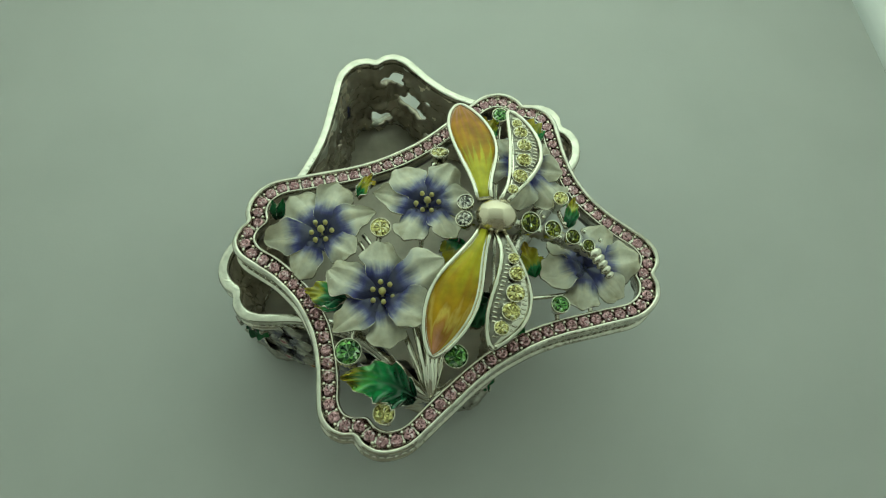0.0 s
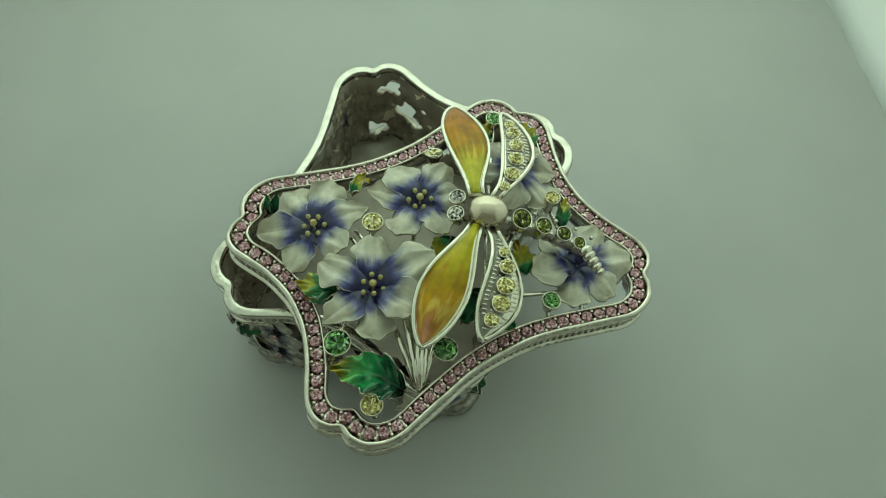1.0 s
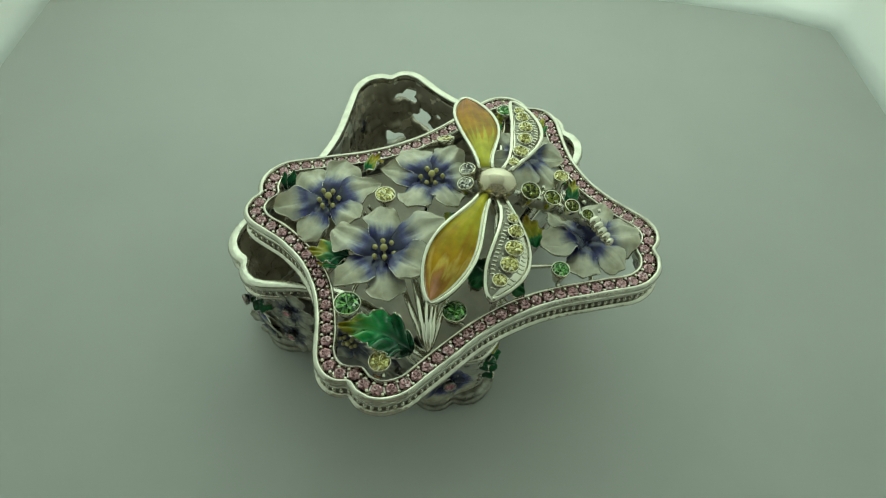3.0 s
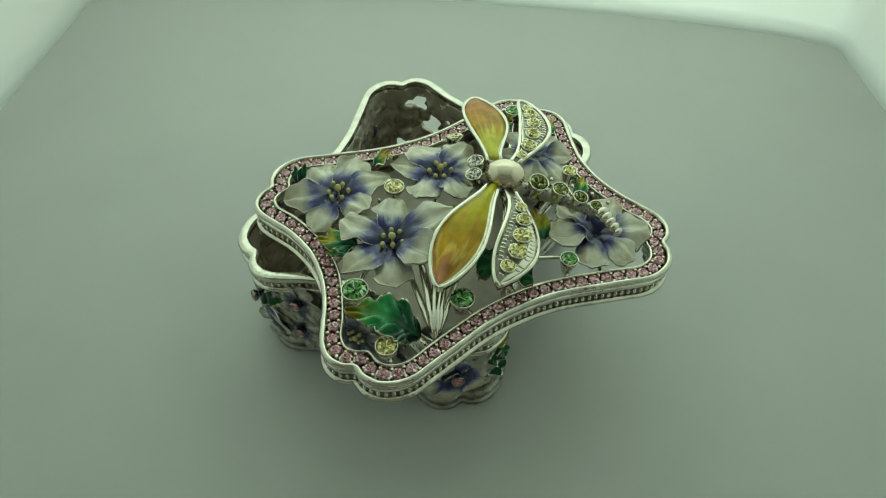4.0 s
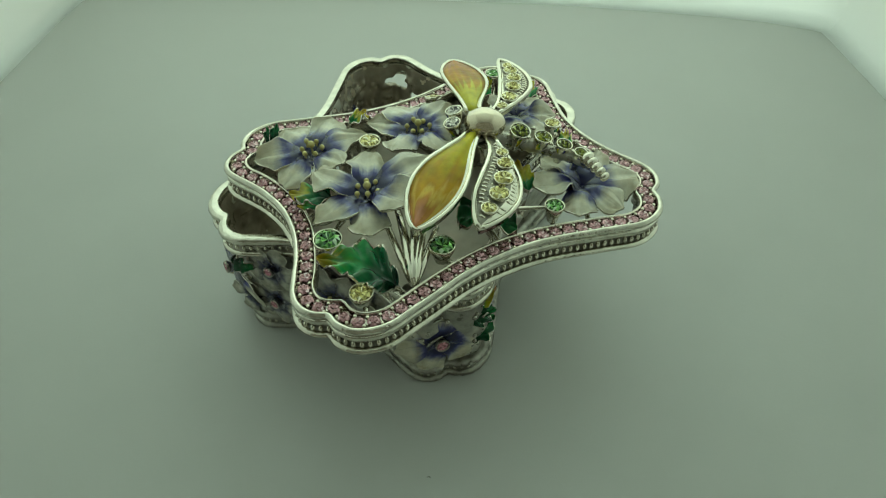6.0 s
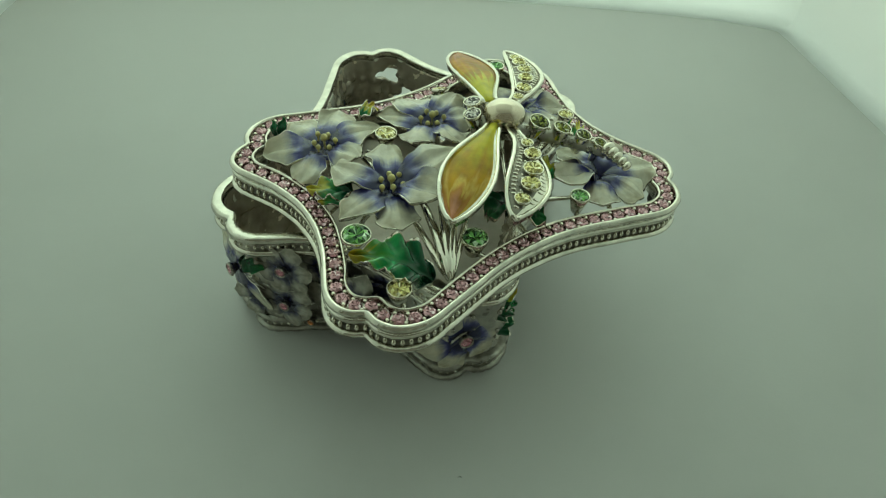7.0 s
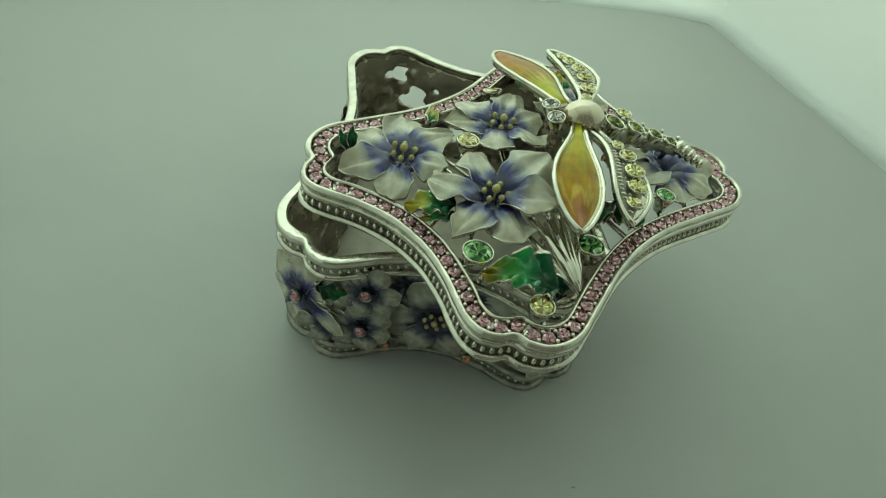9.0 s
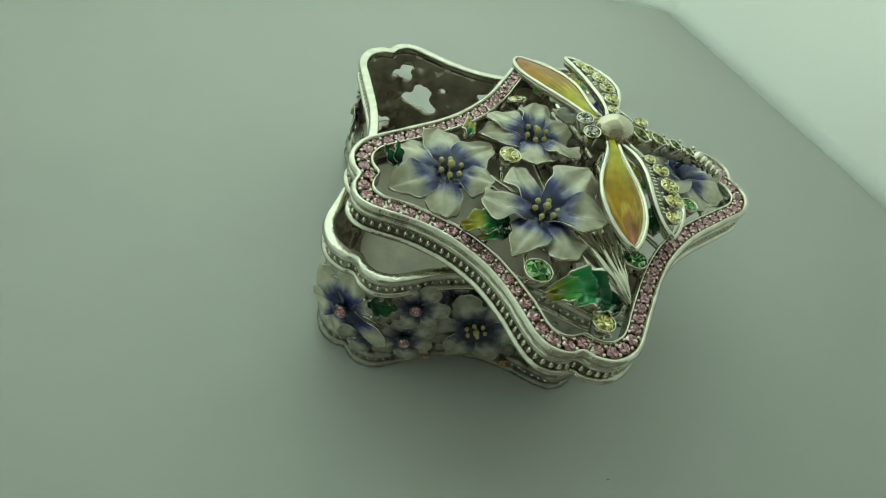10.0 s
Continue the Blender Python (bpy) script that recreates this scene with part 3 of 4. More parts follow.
# ---- the open box ----
def worn(cast, amount, seed):
    """A casting whose edges have been knocked about a little."""
    rnd = random.Random(seed)
    v, f = cast
    return [tuple(max(0.0, c + rnd.uniform(-amount, amount)) if k == 2 else c + rnd.uniform(-amount, amount) for k, c in enumerate(p)) for p in v], f


BOX = turner(0.424, 0.218, 68.65, 1.027, 1.03)
BASE = turner(0.436, 0.301, 70.2, 1.012, 1.0)
box = tagged(empty("trinket_box", 0.42, 0.305, 0.0, 68.4), "open silver trinket box with enamel flowers, standing on a white sheet", "trinket box")
put("top_rim", mesh_of("top_rim", *swept([(0.0, 0, 2.69), (0.0, 0.02, 2.74), (0.0, 0.0, 2.80), (0.03, 0, 2.825), (0.08, 0, 2.832), (0.22, 0, 2.834), (0.40, 0, 2.832), (0.45, 0, 2.825), (0.475, 0, 2.80), (0.475, 0, 2.77), (0.47, 0, 2.66), (0.2, 0, 2.66)], BOX), [FRAME]), box)
# the shade of the recess is in this band's darker silver
put("upper_band", mesh_of("upper_band", *swept([(0.12, 0, 2.71), (0.12, 0, 2.44), (0.40, 0, 2.44), (0.40, 0, 2.71)], BOX), [SHADY]), box, None, "recessed band with shade put into its colour")
put("upper_moulding", mesh_of("upper_moulding", *swept([(0.1, 0, 2.47), (0.0, 0.0, 2.45), (0.0, 0.015, 2.41), (0.0, 0.0, 2.37), (0.14, 0, 2.34), (0.43, 0, 2.34), (0.43, 0, 2.47)], BOX), [FRAME]), box)
# base parts take the pitted silver that has shade in its colour
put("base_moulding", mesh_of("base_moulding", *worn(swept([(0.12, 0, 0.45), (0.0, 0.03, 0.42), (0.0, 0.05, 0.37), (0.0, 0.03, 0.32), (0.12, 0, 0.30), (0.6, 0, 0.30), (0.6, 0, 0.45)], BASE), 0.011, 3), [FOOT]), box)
put("base_band", mesh_of("base_band", *swept([(0.08, 0, 0.33), (0.08, 0, 0.08), (0.42, 0, 0.08), (0.42, 0, 0.33)], BASE), [FOOT]), box, None, "recessed band with shade put into its colour")
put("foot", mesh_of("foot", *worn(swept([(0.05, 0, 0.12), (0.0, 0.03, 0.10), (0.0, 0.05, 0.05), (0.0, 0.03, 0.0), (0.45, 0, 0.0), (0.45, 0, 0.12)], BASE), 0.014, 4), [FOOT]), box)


def fan(poly, z0, z1, turn):
    n = len(poly)
    v = [(*turn(p), z0) for p in poly] + [(*turn(p), z1) for p in poly]
    f = [tuple(range(n)), tuple(range(n, 2 * n))] + [(i, (i + 1) % n, n + (i + 1) % n, n + i) for i in range(n)]
    return v, f


put("box_bottom", mesh_of("box_bottom", *fan(ring(0.56), 0.08, 0.24, BASE), [FLOORMETAL], smooth=False), box, None, "dull grey pewter inside bottom")

# Pierced wall: holes given on each side by (place along it, height, size).
HOLES = {"+x": [(1.96, 2.20, 0.25), (1.40, 1.55, 0.37), (2.42, 0.66, 0.30), (2.86, 2.30, 0.10), (-0.1, 2.20, 0.18), (2.60, 1.80, 0.08), (0.92, 2.05, 0.07), (-1.4, 1.5, 0.25), (0.2, 1.0, 0.2), (0.8, 0.75, 0.14), (-2.2, 1.9, 0.15)],
         "-x": [(-0.35, 2.14, 0.10), (1.75, 2.12, 0.08), (0.55, 0.80, 0.08)],
         "+y": [(2.55, 1.25, 0.07), (2.35, 0.75, 0.10), (2.0, 1.5, 0.09), (1.75, 0.7, 0.11), (2.7, 1.75, 0.07), (-1.2, 1.1, 0.07), (-0.3, 1.8, 0.2), (0.8, 1.0, 0.2), (1.6, 1.7, 0.24), (2.3, 1.1, 0.18)],
         "-y": [(-2.3, 1.9, 0.16), (-1.2, 1.1, 0.2), (0.0, 1.8, 0.22), (1.0, 1.1, 0.2), (1.9, 1.9, 0.2)]}


def pierced():
    outer, inner, verts, faces = ring(0.42), ring(0.47), [], []
    n, rows = len(outer), 40
    zs = np.linspace(0.22, 2.68, rows)

    def edge(k, th, r):
        return r * (1.0 + 0.26 * math.cos(3 * th + 1.3 * k) + 0.08 * math.cos(5 * th + k))

    def hole(p, z, pad=0.0):
        """The hole that a place on the wall falls in: its centre, its edge's radius that way, and the axis along the wall."""
        side = "x" if abs(p[0]) / 3.3 > abs(p[1]) / 2.6 else "y"
        key = ("+" if (p[0] if side == "x" else p[1]) > 0 else "-") + side
        a = p[1] if side == "x" else p[0]
        for k, (c, h, r) in enumerate(HOLES[key]):
            dx, dz = a - c, z - h
            th = math.atan2(dz, dx)
            if math.hypot(dx, dz) < edge(k, th, r) + pad:
                return c, h, edge(k, th, r), dx, dz, side
        return None

    grid = []
    for z in zs:
        for i in range(n):
            q = noise.noise(Vector((outer[i][0] * 2.2, outer[i][1] * 2.2, z * 2.2)))
            q2 = noise.noise(Vector((inner[i][0] * 3.1, inner[i][1] * 3.1, z * 3.1 + 7)))
            swell = 0.05 * math.sin(math.pi * min(1.0, max(0.0, (z - 0.40) / 2.0))) if z < 2.4 else 0.0
            po = outer[i] + NRM[i] * (swell + 0.09 * q)
            pi = inner[i] + NRM[i] * min(1.0, max(0.0, (2.60 - z) / 0.4)) * (swell * 0.8 - 0.15 * abs(q2) - 0.17 * abs(noise.noise(Vector((inner[i][0] * 5.5, inner[i][1] * 5.5, z * 5.5)))))
            grid.append((po, pi, z))
    def lean(p, z):
        k = min(1.0, max(0.0, (z - 0.4) / 2.0))
        a, b = BOX(p), BASE(p)
        return (b[0] + (a[0] - b[0]) * k, b[1] + (a[1] - b[1]) * k, z)

    m = len(grid)
    solid = np.zeros((rows - 1, n), bool)
    for a in range(rows - 1):
        for i in range(n):
            mid = (outer[i] + outer[(i + 1) % n]) / 2
            solid[a, i] = hole(mid, (zs[a] + zs[a + 1]) / 2) is None
    # draw the corners of the cells round a hole onto its smooth edge
    for a in range(1, rows - 1):
        for i in range(n):
            near = [solid[b, c] for b in (a - 1, a) for c in (i - 1, i)]
            if all(near) or not any(near):
                continue
            got = hole(outer[i], zs[a], 0.09)
            if got:
                c, h, r, dx, dz, side = got
                k = r / max(0.02, math.hypot(dx, dz)) - 1
                t = np.array([-NRM[i][1], NRM[i][0]])
                along_wall = t[1] if side == "x" else t[0]
                move = t * (dx * k * along_wall)
                po, pi, z = grid[a * n + i]
                grid[a * n + i] = (po + move, pi + move, z + dz * k)
    verts = [lean(g[0], g[2]) for g in grid] + [lean(g[1], g[2]) for g in grid]
    which = []
    for a in range(rows - 1):
        for i in range(n):
            if not solid[a, i]:
                continue
            j = (i + 1) % n
            q = (a * n + i, a * n + j, (a + 1) * n + j, (a + 1) * n + i)
            faces.append(q), which.append(0)
            faces.append(tuple(m + k for k in reversed(q))), which.append(1)
            for (da, di), (p0, p1) in zip(((-1, 0), (0, 1), (1, 0), (0, -1)), ((q[0], q[1]), (q[1], q[2]), (q[2], q[3]), (q[3], q[0]))):
                b, c = a + da, (i + di) % n
                if not (0 <= b < rows - 1) or not solid[b, c]:
                    faces.append((p1, p0, m + p0, m + p1)), which.append(1)
    return verts, faces, which


_v, _f, _w = pierced()
put("pierced_wall", mesh_of("pierced_wall", _v, _f, [WALL, PEWTER], None, _w), box, None, "pierced cast silver wall, dark pewter inside")

# Cast granules and short scrolls between the enamel flowers.
def granules():
    rnd, v, f = random.Random(77), [], []
    edge = ring(0.42)
    for k in range(260):
        i, z = rnd.randrange(len(edge)), rnd.uniform(0.55, 2.30)
        h = min(1.0, max(0.0, (z - 0.4) / 2.0))
        p = edge[i] + NRM[i] * (0.07 * math.sin(math.pi * h) + 0.02)
        side = "x" if abs(p[0]) / 3.3 > abs(p[1]) / 2.6 else "y"
        key, at = ("+" if (p[0] if side == "x" else p[1]) > 0 else "-") + side, p[1] if side == "x" else p[0]
        if any(math.hypot(at - c, z - hz) < 1.4 * r for c, hz, r in HOLES[key]):
            continue
        a, b = BOX(p), BASE(p)
        x, y = b[0] + (a[0] - b[0]) * h, b[1] + (a[1] - b[1]) * h
        if k % 3:
            bv, bf = ball(rnd.uniform(0.025, 0.06), 7, 5)
            bv = [(x + c[0], y + c[1], z + c[2]) for c in bv]
        else:
            t = np.array(BOX(p + np.array([-NRM[i][1], NRM[i][0]]) * 0.16)) - np.array(a)
            s = rnd.uniform(-0.12, 0.12)
            bv, bf = tube(bezier((x - t[0], y - t[1], z - s), (x, y, z + 0.10), (x + t[0], y + t[1], z + s), 6), [0.022, 0.03, 0.034, 0.034, 0.03, 0.022], 6)
        f += [tuple(q + len(v) for q in face) for face in bf]
        v += bv
    return v, f


tagged(put("scrollwork", mesh_of("scrollwork", *granules(), [SATIN]), box), "", "", "", "stuff")


# Enamel on the wall. Normals point out of the box.
FL_N = (-0.39, -0.92, 0.10)
CORNER_L, CORNER_F = (-0.80, -0.58, 0.12), (0.30, -0.95, 0.10)


def ring_of(count, ln, start=0.0, seed=1):
    rng = random.Random(seed)
    return [(360 * k / count + start + rng.uniform(-6, 6), ln * rng.uniform(0.9, 1.08)) for k in range(count)]


fa = flower(box, -3.17, -2.12, 1.44, [(88, 0.90, 0.02), (148, 0.92, -0.04), (205, 0.88, -0.12), (262, 0.78, -0.02), (322, 1.08, -0.26), (25, 0.68, -0.12)], "white enamel wall flower with a rose crystal heart", CORNER_L, forms="r", stamens=0, seed=3, flat=0.34)
set_stone(fa, "setting", -3.29, -2.22, 1.50, 0.12, ROSE, "", CORNER_L, 0.15, metal=SHADY)
fb = flower(box, -2.05, -2.74, 2.04, ring_of(6, 0.66, 10, 4), "white enamel wall flower with a rose crystal heart", FL_N, petals=PETALS_W, forms="rrsrrr", stamens=0, seed=4, size=0.9, flat=0.42)
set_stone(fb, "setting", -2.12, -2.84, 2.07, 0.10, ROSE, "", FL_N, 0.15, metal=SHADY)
fc = flower(box, -2.12, -2.76, 1.08, ring_of(6, 0.62, 40, 5), "white enamel wall flower with a rose crystal heart", FL_N, petals=PETALS_W, forms="rrsrrr", stamens=0, seed=5, size=0.9, flat=0.42)
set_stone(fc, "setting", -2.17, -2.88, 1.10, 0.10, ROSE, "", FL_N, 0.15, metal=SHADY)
flower(box, -1.32, -2.68, 2.02, ring_of(5, 0.55, 10, 16), "small white enamel flower greyed for shade", FL_N, petals=PETALS_W, forms="rrsrrr", stamens=0, seed=16, flat=0.35)
flower(box, -0.78, -3.00, 1.42, ring_of(6, 0.95, 5, 6), "white and violet enamel flower greyed for shade, with mustard stamens", FL_N, petals=PETALS_W, seed=6, size=0.85, flat=0.45)
fd = flower(box, 1.43, -3.80, 1.26, [(d, q, -0.10 * abs(math.cos(radians(d)))) for d, q in ring_of(6, 0.96, 15, 7)], "white enamel flower with a rose crystal heart", CORNER_F, stamens=0, seed=7, flat=0.30, forms="r")
set_stone(fd, "setting", 1.45, -3.92, 1.28, 0.13, ROSE, "", CORNER_F, 0.15, metal=SHADY)
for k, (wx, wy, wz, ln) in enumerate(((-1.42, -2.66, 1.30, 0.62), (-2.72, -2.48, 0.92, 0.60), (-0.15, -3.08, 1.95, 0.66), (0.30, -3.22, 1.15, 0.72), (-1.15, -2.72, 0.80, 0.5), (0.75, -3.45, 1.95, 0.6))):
    flower(box, wx, wy, wz, ring_of(5, ln, 30 * k, 40 + k), "low white enamel flower greyed for shade", FL_N, petals=PETALS_W, forms="rrsrr", stamens=0, seed=40 + k, size=0.7, flat=0.35)
set_stone(box, "rose_setting", 0.34, -3.62, 0.98, 0.075, ROSE, "small rose crystal in a silver cup", FL_N, 0.2, metal=SHADY)
fx, fy = BOX((2.35, 2.86))
fe = flower(box, fx, fy, 1.55, ring_of(6, 0.80, 15, 21), "white enamel wall flower with a rose crystal heart", (-0.88, 0.45, 0.1), petals=PETALS_W, forms="rrsrrr", stamens=0, seed=21, flat=0.45)
set_stone(fe, "setting", fx - 0.13, fy + 0.07, 1.57, 0.12, ROSE, "", (-0.88, 0.45, 0.1), 0.15, metal=SHADY)
fx, fy = BOX((1.15, 2.62))
flower(box, fx, fy, 1.35, ring_of(6, 0.75, 40, 22), "white enamel flower greyed for shade", (-0.95, 0.25, 0.1), petals=PETALS_W, forms="rrsrrr", stamens=0, seed=22, flat=0.5)
set_stone(box, "orange_setting", -1.67, -2.97, 0.68, 0.08, ORANGE, "small orange crystal in a silver cup", FL_N, 0.2, metal=SHADY)
set_stone(box, "orange_setting", -0.18, -3.50, 0.70, 0.09, ORANGE, "small orange crystal in a silver cup", FL_N, 0.2, metal=SHADY)
leaf(box, -2.94, -2.52, 2.12, -2.42, -2.72, 2.05, 31, LEAF_D, "dark green enamel leaf", teeth=3, slim=0.3, roll=70)
leaf(box, 2.05, -3.22, 1.72, 2.42, -3.10, 2.22, 32, LEAF_Y, "yellow and green enamel leaf", teeth=3, slim=0.3, roll=60)
leaf(box, 1.85, -3.55, 1.72, 2.45, -3.08, 1.48, 33, LEAF_D, "dark green enamel leaf", teeth=3, slim=0.3, roll=60)
leaf(box, 1.95, -3.45, 0.85, 2.45, -3.02, 1.22, 34, LEAF_D, "dark green enamel leaf", teeth=3, slim=0.3, roll=60)
set_stone(box, "orange_setting", 2.42, -3.05, 2.02, 0.09, ORANGE, "small orange crystal in a silver cup", (0.85, -0.5, 0.1), 0.2, metal=SHADY)

# ---- the lid, turned across the box ----
LID_TURN = turner(1.321, -1.147, 30.2)


def LID(p):
    """Plan of the lid; the casting is uneven: one lobe is drawn out a little further than the others, one corner is shorter."""
    w = math.exp(-((p[0] + 3.70) ** 2 + (p[1] - 1.85) ** 2) / (2 * 0.42 ** 2))
    k = math.exp(-((p[0] - 3.50) ** 2 + (p[1] - 2.40) ** 2) / (2 * 0.70 ** 2))
    return LID_TURN((p[0] - 0.105 * w - 0.125 * k, p[1] + 0.05 * w - 0.04 * k))


LC = Matrix.Translation((1.29 * CM, -1.18 * CM, 3.2 * CM))
LT = Matrix.Translation((1.303 * CM, -1.204 * CM, 2.90 * CM)) @ pose(0, 0, 0, 0, 1.35, 0.32) @ Matrix.Scale(1.016, 4) @ LC.inverted()
lid = tagged(empty("box_lid", 1.303, -1.204, 2.9, 30.5), "silver openwork lid with pink crystals and a dragonfly, lying askew", "lid")
put("upper_frame", mesh_of("upper_frame", *swept([(0.06, 0, 3.50), (0.0, -0.01, 3.515), (0.0, 0.004, 3.56), (0.0, 0.0, 3.61), (0.03, 0, 3.625), (0.26, 0, 3.635), (0.26, 0, 3.675), (0.04, 0, 3.685), (0.0, 0.012, 3.70), (0.0, 0.022, 3.735), (0.0, 0.012, 3.77), (0.02, 0, 3.795), (0.07, 0, 3.81), (0.15, 0, 3.81), (0.20, 0, 3.795), (0.225, 0, 3.755), (0.25, 0, 3.70), (0.82, 0, 3.70), (0.845, 0, 3.755), (0.87, 0, 3.79), (0.92, 0, 3.805), (0.97, 0, 3.79), (1.0, 0, 3.75), (1.0, 0, 3.52), (0.6, 0, 3.50)], LID), [FRAME]), lid, LT)
# dark silver here paints in the shade between the beads
put("beaded_band", mesh_of("beaded_band", *swept([(0.13, 0, 3.53), (0.13, 0, 3.29), (0.8, 0, 3.29), (0.8, 0, 3.53)], LID), [DARK]), lid, LT, "recessed band with shade put into its colour")
put("lower_rim", mesh_of("lower_rim", *swept([(0.05, 0, 3.31), (0.0, 0.035, 3.29), (0.0, 0.05, 3.255), (0.0, 0.03, 3.22), (0.7, 0, 3.20), (0.8, 0, 3.31)], LID), [FRAME]), lid, LT)

# Rim of pink crystals.
PINK_GEM = [gem_mesh("pink_stone", 0.120, PINK, 6), gem_mesh("pink_stone", 0.117, PINK, 7)]
rng = random.Random(11)
mid = along(ring(0.535), 0.252)
for k, (p, d) in enumerate(mid):
    x, y = LID(p)
    put("pink_stone", PINK_GEM[k % 2], lid, LT @ facing(x, y, 3.745, (rng.uniform(-0.08, 0.08), rng.uniform(-0.08, 0.08), 1), rng.uniform(0, 90)))
v, f = [], []
for (p, d), (p2, _) in zip(mid, mid[1:] + mid[:1]):
    c = (p + p2) / 2
    for side in (-1, 1):
        o = c + np.array([-d[1], d[0]]) * side * 0.088
        bv, bf = ball(0.041, 7, 5)
        x, y = LID(o)
        f += [tuple(i + len(v) for i in q) for q in bf]
        v += [(x + a, y + b, 3.74 + e) for a, b, e in bv]
tagged(put("prong_work", mesh_of("prong_work", v, f, [SILVER]), lid, LT), "", "", "", "stuff")

# Openwork: flowers, stems, leaves and stones inside the rim.
def lid_flower(x, y, z, tips, label, **more):
    return flower(lid, x, y, z, [(math.degrees(math.atan2(b - y, a - x)), math.hypot(a - x, b - y), c - z) for a, b, c in tips], label, **more)


WHITE = "white enamel flower with violet heart and mustard stamens"
lid_flower(-1.28, -1.12, 3.71, [(-1.05, 0.02, 3.85), (-0.28, -0.60, 3.95), (-0.62, -1.62, 3.95), (-1.70, -2.03, 3.70), (-2.45, -1.34, 3.70), (-1.98, -0.25, 3.75)], WHITE, seed=1, forms="rprspr")
lid_flower(0.80, -0.42, 3.80, [(0.15, 0.42, 3.92), (1.30, 0.50, 4.05), (1.65, -0.20, 4.00), (1.34, -1.22, 4.06), (0.36, -1.30, 4.08), (-0.32, -0.22, 3.88)], WHITE, seed=2, forms="rrrsrp")
lid_flower(0.02, -2.44, 3.82, [(-0.10, -1.38, 4.08), (1.14, -1.85, 4.33), (0.92, -3.00, 4.22), (0.18, -3.45, 3.88), (-0.82, -3.20, 3.80), (-1.02, -2.00, 4.08)], WHITE, seed=8, forms="rrrrpr")
PLAIN = "white enamel flower with a dark violet heart under the dragonfly"
lid_flower(2.86, 0.83, 3.40, [(3.38, 1.44, 3.55), (3.70, 0.68, 3.62), (3.60, -0.15, 3.65), (2.73, -0.28, 3.65), (2.00, 0.71, 3.60), (2.35, 1.57, 3.55)], PLAIN, stamens=0, seed=9, forms="rrrsrs")
lid_flower(4.10, -1.45, 3.36, [(3.12, -1.80, 3.72), (3.92, -2.42, 3.55), (4.82, -2.08, 3.45), (5.20, -1.25, 3.56), (4.50, -0.62, 3.66), (3.35, -0.85, 3.60)], PLAIN, stamens=0, seed=10, forms="rrsrrr")

set_stone(lid, "green_setting", -0.57, -3.46, 4.01, 0.235, GREEN, "round green crystal in a silver cup", h=0.35, lift=LT)
set_stone(lid, "green_setting", 1.39, -3.47, 4.00, 0.215, GREEN, "round green crystal in a silver cup", h=0.35, lift=LT, spin=20)
set_stone(lid, "green_setting", 3.39, -2.39, 4.04, 0.165, GREEN, "round green crystal in a silver cup", h=0.35, lift=LT, spin=40)
set_stone(lid, "green_setting", 2.32, 1.98, 4.10, 0.165, GREEN, "round green crystal in a silver cup", h=0.3, lift=LT)
set_stone(lid, "yellow_setting", -0.12, -1.06, 4.33, 0.19, PERIDOT, "pale yellow crystal in a silver cup on a post", h=0.25, lift=LT)
set_stone(lid, "yellow_setting", 0.14, -4.53, 3.92, 0.185, PERIDOT, "pale yellow crystal in a silver cup", h=0.35, lift=LT, spin=15)
set_stone(lid, "yellow_setting", 3.48, -0.19, 4.30, 0.145, PERIDOT, "pale yellow crystal in a silver cup", h=0.5, lift=LT)
set_stone(lid, "yellow_setting", 1.01, 0.90, 4.10, 0.18, PERIDOT, "pale yellow crystal in a silver cup", (-0.1, 0.5, 1), h=0.30, lift=LT)

leaf(lid, 0.70, -4.20, 3.74, -0.68, -3.92, 3.98, 41, LEAF, "large glossy green enamel leaf with a yellow tip", LT, 4, 0.255, 0.10, roll=-16, bow=-0.09)
leaf(lid, -0.66, -2.44, 4.06, -1.48, -2.27, 3.92, 42, LEAF_M, "green enamel leaf with a yellow tip", LT, 3, 0.31, 0.12, roll=-14)
leaf(lid, -0.68, -2.60, 3.99, -1.28, -2.56, 3.90, 52, LEAF, "lower lobe of a green enamel leaf", LT, 2, 0.17, 0.10, roll=-24)
leaf(lid, -0.66, -0.28, 4.16, -0.38, 0.28, 4.10, 43, LEAF_Y, "small yellow and green enamel leaf bud", LT, 2, 0.17, 0.10, roll=20)
leaf(lid, -0.62, -0.32, 4.13, -0.27, 0.12, 4.05, 54, LEAF_Y, "small yellow and green enamel leaf bud", LT, 2, 0.15, 0.12, roll=-25)
leaf(lid, -2.14, -0.80, 3.98, -2.08, -0.44, 4.20, 44, LEAF_D, "small dark green enamel leaf", LT, 2, 0.21, 0.08, roll=12)
leaf(lid, -2.19, -0.80, 3.95, -2.30, -0.44, 4.12, 53, LEAF_D, "small dark green enamel leaf", LT, 2, 0.20, 0.08, roll=-10)
leaf(lid, 2.12, 1.50, 3.75, 1.98, 2.12, 3.82, 45, LEAF_Y, "yellow and green enamel leaf", LT, 3, 0.38, 0.10)
leaf(lid, 3.18, 1.45, 3.78, 2.82, 2.10, 3.86, 46, LEAF_Y, "yellow and green enamel leaf", LT, 4, 0.40, 0.10)
leaf(lid, 3.72, -0.62, 3.82, 3.84, 0.04, 3.98, 47, LEAF_M, "green and yellow enamel leaf", LT, 3, 0.21, 0.12)
leaf(lid, 2.98, -1.75, 3.80, 2.74, -1.05, 3.95, 48, LEAF_Y, "yellow and green enamel leaf", LT, 3, 0.30, 0.12)
leaf(lid, 1.45, -0.95, 3.72, 1.22, -1.75, 3.86, 49, LEAF_Y, "yellow and green enamel leaf", LT, 3, 0.36, 0.12)
